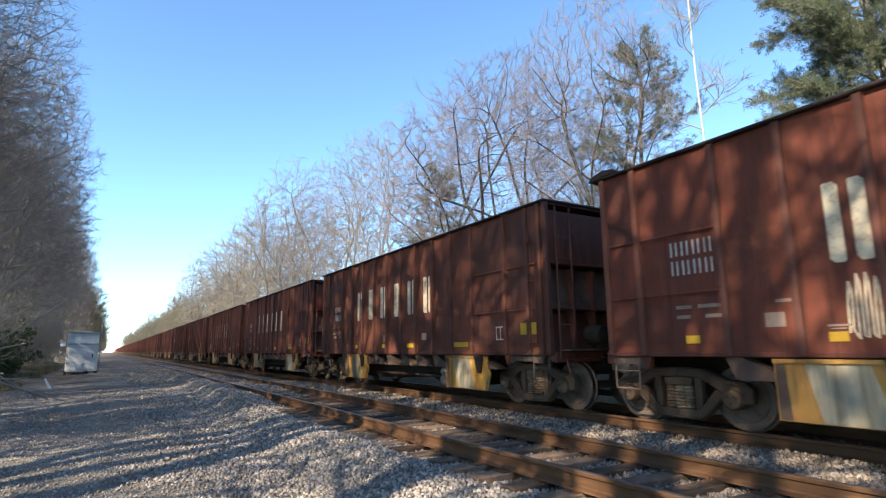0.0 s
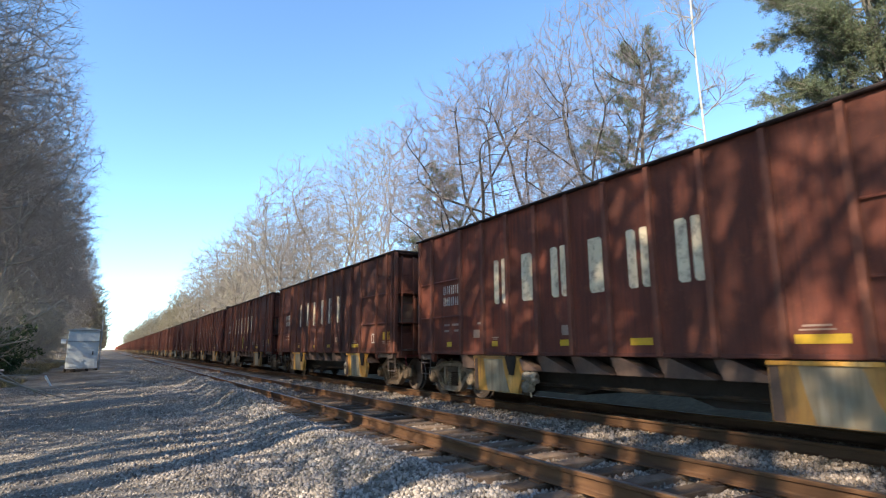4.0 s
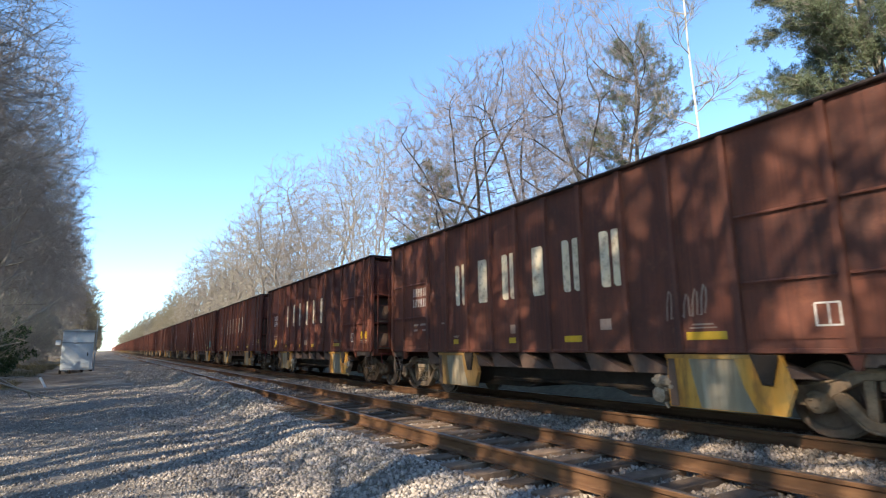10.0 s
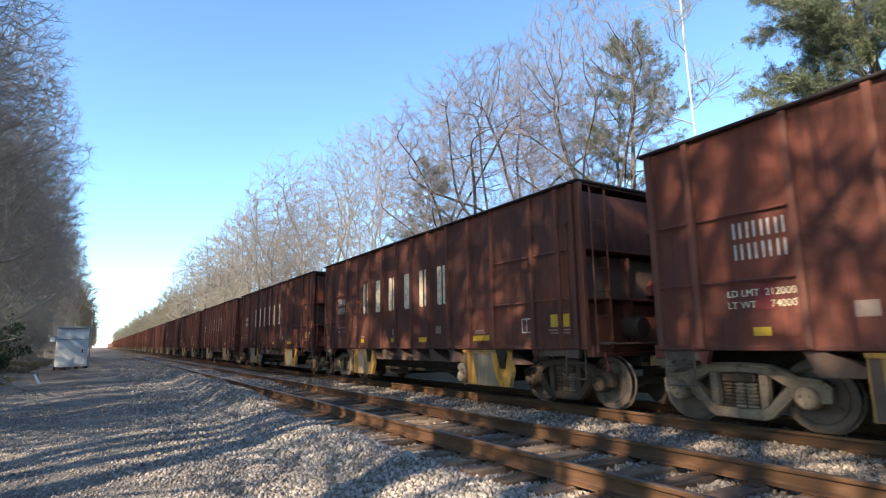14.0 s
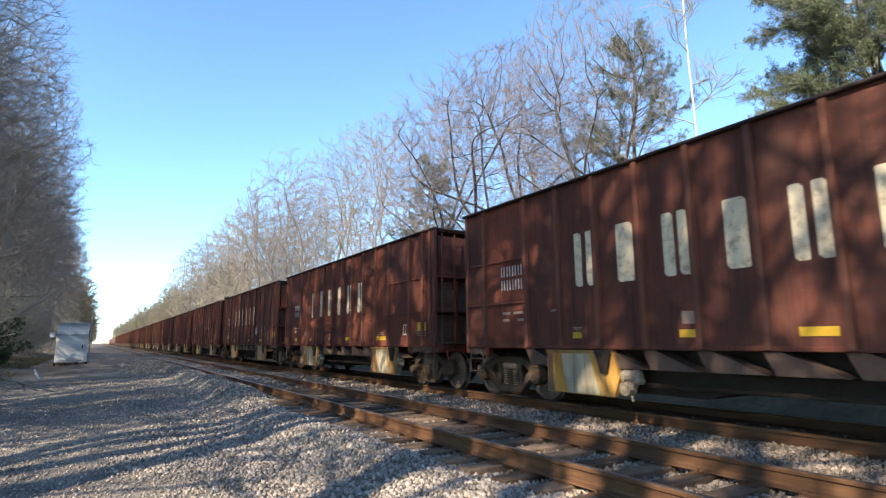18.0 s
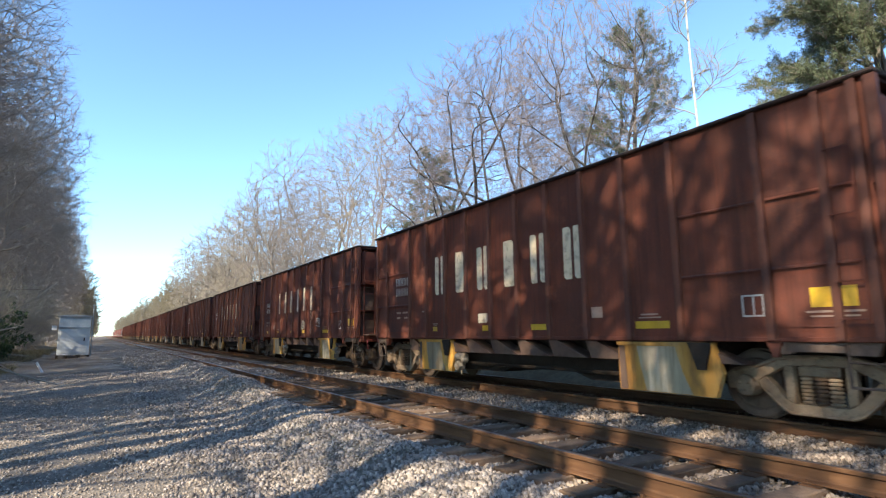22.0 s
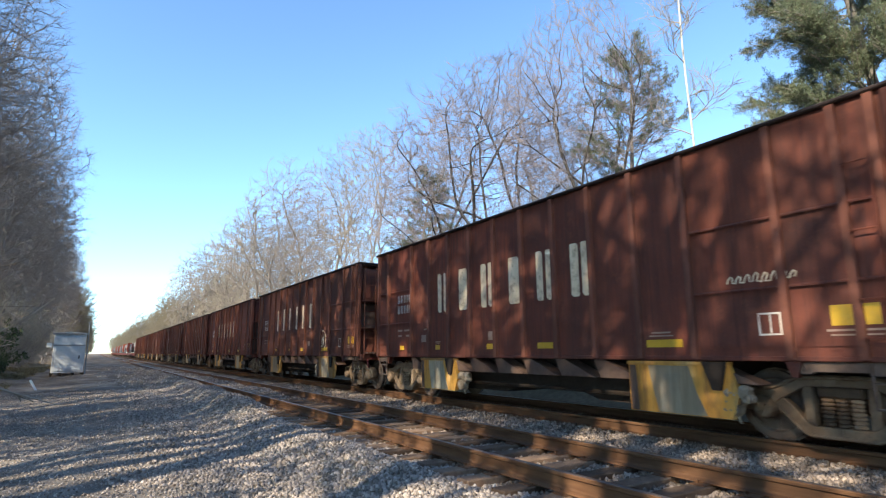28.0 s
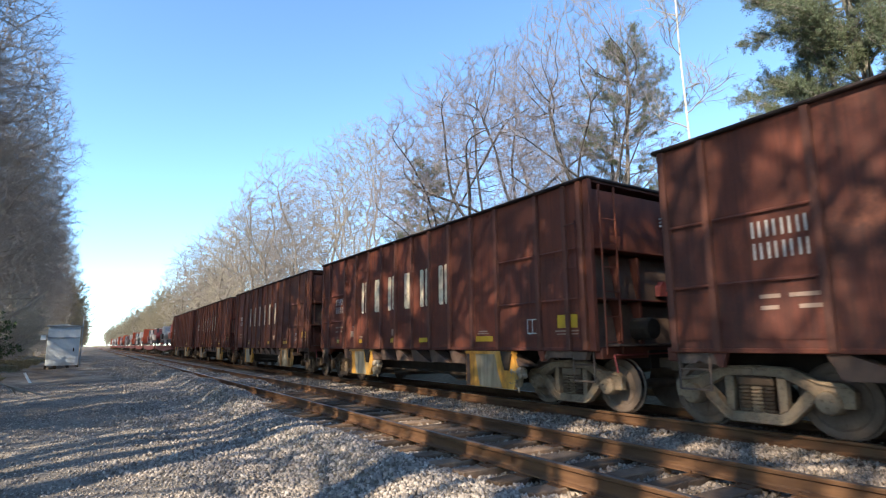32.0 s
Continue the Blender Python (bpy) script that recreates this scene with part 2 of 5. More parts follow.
M_TWIG_DARK = material("purple_grey_twigs", mottled((0.30, 0.255, 0.255), (0.20, 0.17, 0.168), 1.0), 0.85)
M_TWIG_PALE = material("pale_bare_twigs", mottled((0.37, 0.315, 0.25), (0.27, 0.23, 0.18), 1.0), 0.85)
M_TWIG_FAR = material("olive_tan_twigs", mottled((0.27, 0.225, 0.155), (0.19, 0.158, 0.108), 1.0), 0.9)
M_BARK_DARK = material("dark_bark", mottled((0.085, 0.074, 0.068), (0.048, 0.042, 0.039), 3.0), 0.9)
M_BIRCH = material("white_bark", mottled((0.66, 0.63, 0.58), (0.36, 0.34, 0.31), 4.0, 0.7), 0.8)
M_NEEDLE = material("pine_needles", mottled((0.115, 0.138, 0.075), (0.185, 0.20, 0.115), 1.3, islands=True), 0.6)
M_SHRUB = material("evergreen_leaves", mottled((0.035, 0.06, 0.022), (0.075, 0.105, 0.035), 1.8, islands=True), 0.55)
M_GRASS = material("dry_grass", mottled((0.30, 0.23, 0.12), (0.17, 0.13, 0.07), 1.5, islands=True), 0.9)
M_SHED = material("silver_shed_paint", mottled((0.58, 0.58, 0.57), (0.46, 0.46, 0.45), 2.0), 0.55)
M_SHED_ROOF = material("shed_roof_grey", mottled((0.33, 0.33, 0.33), (0.24, 0.24, 0.24), 2.0), 0.6)
M_POST = material("white_post", mottled((0.75, 0.74, 0.72), (0.6, 0.6, 0.58), 4), 0.6)
M_ORANGE = material("orange_red_machine_paint", mottled((0.46, 0.085, 0.035), (0.33, 0.06, 0.03), 1.2), 0.5)
M_REDFLAT = material("faded_red_flatcar_paint", mottled((0.30, 0.085, 0.065), (0.2, 0.07, 0.055), 1.5), 0.7)
M_CREAM = material("cream_machine_paint", mottled((0.54, 0.47, 0.41), (0.30, 0.25, 0.22), 1.5), 0.6)
M_DARKMACH = material("dark_machine_steel", mottled((0.05, 0.045, 0.045), (0.1, 0.08, 0.075), 2), 0.6)


# ---- mesh helpers ----
class Geo:
    """Vertices and faces, gathered for one mesh."""

    def __init__(self):
        self.v, self.f = [], []

    def add(self, verts, faces):
        n = len(self.v)
        self.v += [tuple(p) for p in verts]
        self.f += [tuple(i + n for i in fc) for fc in faces]
        return self

    def box(self, x0, x1, y0, y1, z0, z1):
        return self.add([(x, y, z) for x in (x0, x1) for y in (y0, y1) for z in (z0, z1)],
                        [(0, 1, 3, 2), (4, 6, 7, 5), (0, 4, 5, 1), (2, 3, 7, 6), (0, 2, 6, 4), (1, 5, 7, 3)])

    def prism(self, poly, axis, a, b):
        """A polygon of two coordinates, drawn out along an axis from a to b."""
        def at(p, q):
            return {"x": (q, p[0], p[1]), "y": (p[0], q, p[1]), "z": (p[0], p[1], q)}[axis]
        n = len(poly)
        return self.add([at(p, a) for p in poly] + [at(p, b) for p in poly],
                        [tuple(range(n))[::-1], tuple(range(n, 2 * n))] + [(i, (i + 1) % n, n + (i + 1) % n, n + i) for i in range(n)])

    def lathe(self, axis, centre, profile, n=20):
        """A profile of (radius, way along the axis) turned about the axis."""
        pts = []
        for r, q in profile:
            for k in range(n):
                a = 2 * math.pi * k / n
                u, w = r * math.cos(a), r * math.sin(a)
                p = {"x": (q, u, w), "y": (u, q, w), "z": (u, w, q)}[axis]
                pts.append(tuple(c + d for c, d in zip(centre, p)))
        m = len(profile)
        fs = [(j * n + k, j * n + (k + 1) % n, (j + 1) * n + (k + 1) % n, (j + 1) * n + k) for j in range(m - 1) for k in range(n)]
        fs += [tuple(range(n))[::-1], tuple((m - 1) * n + k for k in range(n))]
        return self.add(pts, fs)

    def rod(self, p, q, r, n=6, r1=None):
        p, q = Vector(p), Vector(q)
        d = (q - p).normalized()
        u = d.orthogonal().normalized()
        w = d.cross(u)
        r1 = r if r1 is None else r1
        pts = [p + r * (math.cos(2 * math.pi * k / n) * u + math.sin(2 * math.pi * k / n) * w) for k in range(n)]
        pts += [q + r1 * (math.cos(2 * math.pi * k / n) * u + math.sin(2 * math.pi * k / n) * w) for k in range(n)]
        return self.add(pts, [tuple(range(n))[::-1], tuple(range(n, 2 * n))] + [(k, (k + 1) % n, n + (k + 1) % n, n + k) for k in range(n)])

    def mesh(self, name, mat, bevel=0.0, smooth=False):
        me = bpy.data.meshes.new(name)
        me.from_pydata(self.v, [], self.f)
        me.materials.append(mat)
        bm = bmesh.new()
        bm.from_mesh(me)
        bmesh.ops.recalc_face_normals(bm, faces=bm.faces)
        if bevel:
            bmesh.ops.bevel(bm, geom=[e for e in bm.edges if e.calc_face_angle(0) > 0.7], offset=bevel, segments=1, affect="EDGES")
        bm.to_mesh(me)
        bm.free()
        if smooth:
            me.shade_smooth()
        return me


def part(name, geo, mat, parent, label="", at=None, bevel=0.0):
    """One mesh object under a thing or a part; geo is a Geo or a mesh that is shared."""
    me = geo if isinstance(geo, bpy.types.Mesh) else geo.mesh(name, mat, bevel)
    ob = new(name, me)
    ob.parent = parent
    if at is not None:
        ob.location = at
    return tagged(ob, label) if label else ob


def array_mesh(name, verts, faces, mat, smooth=False):
    """A mesh from numpy arrays of vertices (n, 3) and faces (m, 3 or 4)."""
    me = bpy.data.meshes.new(name)
    k = faces.shape[1]
    me.vertices.add(len(verts))
    me.vertices.foreach_set("co", np.asarray(verts, np.float32).ravel())
    me.loops.add(faces.size)
    me.loops.foreach_set("vertex_index", faces.astype(np.int32).ravel())
    me.polygons.add(len(faces))
    me.polygons.foreach_set("loop_start", np.arange(0, faces.size, k, dtype=np.int32))
    me.update(calc_edges=True)
    me.validate()
    me.materials.append(mat)
    if smooth:
        me.shade_smooth()
    return me


# ---- ground ----
NEAR_C, FAR_C = 4.87, 8.61          # centre lines of the two tracks; z = 0 is the top of the rails
HALF_G = 0.7525


def smooth_step(a, b, x):
    s = np.clip((x - a) / (b - a), 0, 1)
    return s * s * (3 - 2 * s)


def ground_z(x, y):
    """Height of the ground at arrays x, y."""
    z = -0.40 + 0.38 * smooth_step(12, 40, y)
    z = z + 0.05 * np.sin(0.9 * x + 0.35 * y) * np.cos(0.31 * y - 0.4 * x) + 0.025 * np.sin(2.3 * x - 1.1 * y)
    shoulder = smooth_step(1.9, 3.5, x)
    z = z * (1 - shoulder) + (-0.215 + 0.012 * np.sin(3.1 * y + 2 * x)) * shoulder
    z = z + 0.09 * np.exp(-((x - 3.0) / 0.45) ** 2) * (0.5 + 0.5 * np.sin(0.8 * y + 1.0))
    heap = np.exp(-((x - 3.42) / 0.5) ** 4) * smooth_step(12.5, 16.0, y) * (1 - smooth_step(46, 60, y))
    z = z + heap * (0.17 + 0.05 * np.sin(1.3 * y) + 0.03 * np.sin(2.9 * y + x))
    bury = smooth_step(3.3, 4.0, x) * (1 - smooth_step(5.9, 6.4, x)) * smooth_step(15.0, 19.0, y)
    z = z + bury * (0.035 + 0.03 * np.sin(1.1 * y + 0.5 * x))
    z = z - 0.05 * smooth_step(3.4, 3.7, x) * (1 - smooth_step(5.95, 6.3, x)) * (1 - smooth_step(15.0, 20.0, y))     # ties lie bare
    # the bank is made up, to keep the background under the cars dark
    far = smooth_step(10.0, 11.0, x)
    z = z * (1 - far) + (-0.42 + 1.25 * smooth_step(11.3, 15.0, x) + 0.10 * np.sin(0.9 * x + 0.5 * y) + 0.06 * np.sin(2.1 * y)) * far
    left = smooth_step(-3.0, -6.0, x)
    return z + 0.25 * left * np.sin(0.5 * x + 0.23 * y)


def grid_mesh(name, xs, ys, zfun, mat):
    X, Y = np.meshgrid(xs, ys, indexing="ij")
    V = np.stack([X, Y, zfun(X, Y)], -1).reshape(-1, 3)
    n, m = len(xs), len(ys)
    i = (np.arange(n - 1)[:, None] * m + np.arange(m - 1)[None]).ravel()
    return array_mesh(name, V, np.stack([i, i + m, i + m + 1, i + 1], 1), mat, True)


gx = np.concatenate([[-900, -400, -150, -60, -30, -18, -12], np.arange(-9, 13.01, 0.15), [15, 19, 26, 40, 80, 200, 500, 1200]])
gy = np.concatenate([[-400, -120, -50, -25, -12], np.arange(-6, 30, 0.18), np.arange(30, 80, 0.8), np.arange(80, 200, 5), [220, 300, 420, 600, 900, 1400, 2200]])
ground_me = grid_mesh("ground", gx, gy, ground_z, M_GRAVEL)
ground_me.materials.append(M_EARTH)
cx = np.empty(len(ground_me.polygons) * 3, np.float32)
ground_me.polygons.foreach_get("center", cx)
cx = cx.reshape(-1, 3)
edge = -3.6 + 0.5 * np.sin(cx[:, 1] * 0.35)
# litter colour starts at x 10.1 to stand for the shade under the cars
ground_me.polygons.foreach_set("material_index", ((cx[:, 0] < edge) | (cx[:, 0] > 10.1)).astype(np.int32))
tagged(new("ground", ground_me), "grey gravel strip with leaf litter under the trees", "ground", kind="structure")


# ---- loose ballast stones ----
def stones(name, count, xr, yr, size, label, seed, lift=0.0, mat=None, feather=None):
    rng = np.random.default_rng(seed)
    x = rng.uniform(*xr, count)
    y = yr[0] + (yr[1] - yr[0]) * rng.uniform(0, 1, count) ** 1.6
    if feather:
        keep = rng.uniform(0, 1, count) < smooth_step(feather[0], feather[1], x + 0.45 * np.sin(0.9 * y) + 0.3 * np.sin(2.3 * y + 1))
        x, y = x[keep], y[keep]
        count = len(x)
    on_tie = (np.abs(x - NEAR_C) < 1.30) & (np.abs((y / 0.53 + 0.5) % 1 - 0.5) * 0.53 < 0.12) & (y < 19)
    keep = ~on_tie | (rng.uniform(0, 1, count) < 0.10)
    x, y = x[keep], y[keep]
    count = len(x)
    z = ground_z(x, y) + lift
    base = np.array([(0, 0, 1), (1, 0, 0.1), (0.25, 0.95, -0.1), (-0.85, 0.5, 0.15), (-0.75, -0.6, -0.1), (0.35, -0.9, 0.1), (0, 0, -0.8)])
    tri = np.array([(0, 1, 2), (0, 2, 3), (0, 3, 4), (0, 4, 5), (0, 5, 1), (6, 2, 1), (6, 3, 2), (6, 4, 3), (6, 5, 4), (6, 1, 5)])
    P = base[None] * rng.uniform(0.7, 1.3, (count, 7, 1)) * rng.uniform(0.6, 1.25, (count, 1, 3))
    a = rng.uniform(0, 2 * math.pi, count)
    b = rng.uniform(-0.9, 0.9, count)
    ca, sa, cb, sb = np.cos(a)[:, None], np.sin(a)[:, None], np.cos(b)[:, None], np.sin(b)[:, None]
    px, py, pz = P[..., 0], P[..., 1], P[..., 2]
    px, pz = px * cb + pz * sb, -px * sb + pz * cb
    px, py = px * ca - py * sa, px * sa + py * ca
    s = (size * rng.uniform(0.55, 1.35, count))[:, None]
    V = np.stack([px * s + x[:, None], py * s + y[:, None], pz * s + z[:, None] + 0.25 * s], -1).reshape(-1, 3)
    F = (tri[None] + 7 * np.arange(count)[:, None, None]).reshape(-1, 3)
    return tagged(new(name, array_mesh(name, V, F, mat or M_STONE)), label, "gravel", kind="stuff")


stones("ballast_stones", 40000, (0.2, 3.9), (3.4, 26.0), 0.030, "loose crushed grey granite heaped beside the track", 3, 0.0, None, (0.3, 2.6))
stones("gravel_stones", 22000, (-3.2, 2.4), (5.5, 26.0), 0.017, "scattered brown-grey gravel on the service road", 4)
stones("far_ballast_stones", 12000, (-1.5, 6.3), (20.0, 60.0), 0.038, "coarse ballast strewn over the old siding", 6, 0.0, None, (0.0, 3.2))
stones("track_ballast", 40000, (3.7, 10.2), (1.5, 26.0), 0.030, "crushed granite packed between the wooden ties", 5, 0.0, M_STONE_BED)

stones("shoulder_ballast", 13000, (5.85, 7.7), (1.5, 24.0), 0.031, "crushed granite heaped between the two tracks", 8, 0.03, M_STONE_BED)


# ---- tracks ----
def rail_profile(cx):
    half = [(0.076, -0.185), (0.076, -0.172), (0.02, -0.158), (0.010, -0.14), (0.010, -0.055), (0.034, -0.042), (0.037, -0.012), (0.030, -0.003)]
    return [(cx + x, z) for x, z in half] + [(cx - x, z) for x, z in half[::-1]]


def track(name, centre, label, top_mat):
    th = tagged(new(name), label, "railway track", kind="structure")
    th.location = (centre, 0, 0)
    for s in (-HALF_G, HALF_G):
        r = part("rail", Geo().prism(rail_profile(s), "y", -60, 900), M_RAIL, th, "rusty steel rail")
        part("railhead_top", Geo().prism([(s - 0.030, -0.003), (s + 0.030, -0.003), (s + 0.022, 0.0), (s - 0.022, 0.0)], "y", -60, 900), top_mat, r)
    return th


near_track = track("railway_track", NEAR_C, "unused siding with brown rusty rails on wooden ties", M_RAILTOP)
main_track = track("railway_track", FAR_C, "main line with rusty-sided rails under the train", M_SHINE)


# ---- hopper car ----
BODY, PITCH = 13.0, 14.2        # body length and length over couplers
HW = 1.60                       # half width
SHEET = HW - 0.08               # where the side sheet lies
RIBS = [0.27, 0.90] + [2.26 + 0.905 * k for k in range(9)] + [10.40, 11.65, 12.40, 12.78]


def u(d):
    """The car's own y at a distance from the far end of its body."""
    return BODY / 2 - d


def wheelset_mesh():
    g = Geo()
    for s in (-1, 1):
        prof = [(0.10, s * 0.86), (0.12, s * 0.80), (0.33, s * 0.775), (0.36, s * 0.80), (0.43, s * 0.80), (0.457, s * 0.79), (0.462, s * 0.705), (0.485, s * 0.695), (0.485, s * 0.672), (0.35, s * 0.672), (0.12, s * 0.70)]
        g.lathe("x", (0, 0, 0), prof, 28)
        for k in range(3):
            a = 2 * math.pi * k / 3
            g.lathe("x", (s * 0.86, 0.055 * math.cos(a), 0.055 * math.sin(a)), [(0.022, 0), (0.022, s * 0.03)], 6)
        for k in range(5):
            a = 2 * math.pi * k / 5 + 0.3
            g.rod((s * 0.785, 0.15 * math.cos(a), 0.15 * math.sin(a)), (s * 0.781, 0.30 * math.cos(a), 0.30 * math.sin(a)), 0.012, 4)
    g.lathe("x", (0, 0, 0), [(0.085, -0.70), (0.08, 0.0), (0.085, 0.70)], 12)
    me = g.mesh("wheelset", M_WHEEL)
    me.materials.append(M_TREAD)
    for p in me.polygons:
        r = math.hypot(p.center[1], p.center[2])
        if r > 0.42 and abs(p.normal[0]) < 0.75:
            p.material_index = 1
    return me


def side_frame_mesh():
    """Cast truss of a truck: arched top member, slanting tension arms, columns beside the springs and bearing caps."""
    g = Geo()
    t0, t1 = -0.07, 0.07
    for k in (-1, 1):
        g.prism([(k * y, z) for y, z in ((1.15, 0.40), (1.17, 0.60), (1.06, 0.69), (0.80, 0.715), (0.46, 0.86), (0.0, 0.88), (0.0, 0.745), (0.38, 0.73), (0.64, 0.585), (0.74, 0.52), (0.76, 0.40), (0.80, 0.40), (0.82, 0.56), (1.00, 0.56), (1.03, 0.40))][::k], "x", t0, t1)
        g.prism([(k * y, z) for y, z in ((0.74, 0.52), (0.64, 0.585), (0.55, 0.50), (0.40, 0.32), (0.30, 0.265), (0.0, 0.265), (0.0, 0.13), (0.34, 0.13), (0.44, 0.17), (0.70, 0.42))][::k], "x", t0, t1)
        g.prism([(k * y, z) for y, z in ((0.29, 0.26), (0.40, 0.32), (0.41, 0.725), (0.29, 0.735))][::k], "x", t0 + 0.01, t1 - 0.01)
        g.prism([(k * y, z) for y, z in ((1.10, 0.66), (0.80, 0.70), (0.46, 0.845), (0.0, 0.865), (0.0, 0.83), (0.45, 0.81), (0.80, 0.665), (1.08, 0.63))][::k], "x", t0 - 0.025, t0 + 0.01)
        g.prism([(k * y, z) for y, z in ((0.70, 0.42), (0.44, 0.17), (0.34, 0.13), (0.0, 0.13), (0.0, 0.165), (0.33, 0.165), (0.42, 0.20), (0.68, 0.45))][::k], "x", t0 - 0.025, t0 + 0.01)
    for s in (-0.89, 0.89):
        g.lathe("x", (0, s, 0.457), [(0.10, -0.155), (0.135, -0.14), (0.15, -0.05), (0.15, 0.08), (0.11, 0.12)], 16)
        for q in range(3):
            a = 2 * math.pi * q / 3 + 0.5
            g.lathe("x", (0, s + 0.06 * math.cos(a), 0.457 + 0.06 * math.sin(a)), [(0.022, -0.175), (0.022, -0.15)], 6)
    return g.mesh("side_frame", M_TRUCK, 0.010)


def spring_mesh():
    prof = []
    for k in range(7):
        z = 0.268 + 0.048 * k
        prof += [(0.050, z), (0.076, z + 0.012), (0.076, z + 0.030), (0.050, z + 0.044)]
    return Geo().lathe("z", (0, 0, 0), prof, 10).mesh("spring", M_TRUCK)


WHEELSET, SIDE_FRAME, SPRING = wheelset_mesh(), side_frame_mesh(), spring_mesh()
BOLSTER = Geo().box(-1.06, 1.06, -0.24, 0.24, 0.605, 0.735).mesh("bolster", M_TRUCK, 0.02)
wheelsets = []


def add_truck(car, y):
    tr = part("truck", BOLSTER, None, car, "dusty cast steel truck with two axles", (0, y, 0))
    for s in (-1, 1):
        part("side_frame", SIDE_FRAME, None, tr, at=(s * 1.0, 0, 0))
        for k in (-0.16, 0, 0.16)[:3 if s < 0 else 0]:
            part("spring", SPRING, None, tr, at=(s * 1.0, k, 0))
    for s in (-1, 1):
        w = part("wheelset", WHEELSET, None, tr, "rusty wheels on one axle")
        w.matrix_parent_inverse = Matrix.Translation((0, s * 0.89, 0.462))
        wheelsets.append(w)
    return tr


def bars(rects, y_of, x, proud=0.004):
    """Flat painted bars on the camera side: rects of (from far end, to, z0, z1)."""
    g = Geo()
    for a, b, z0, z1 in rects:
        g.box(x - proud, x - 0.001, y_of(b), y_of(a), z0, z1)
    return g


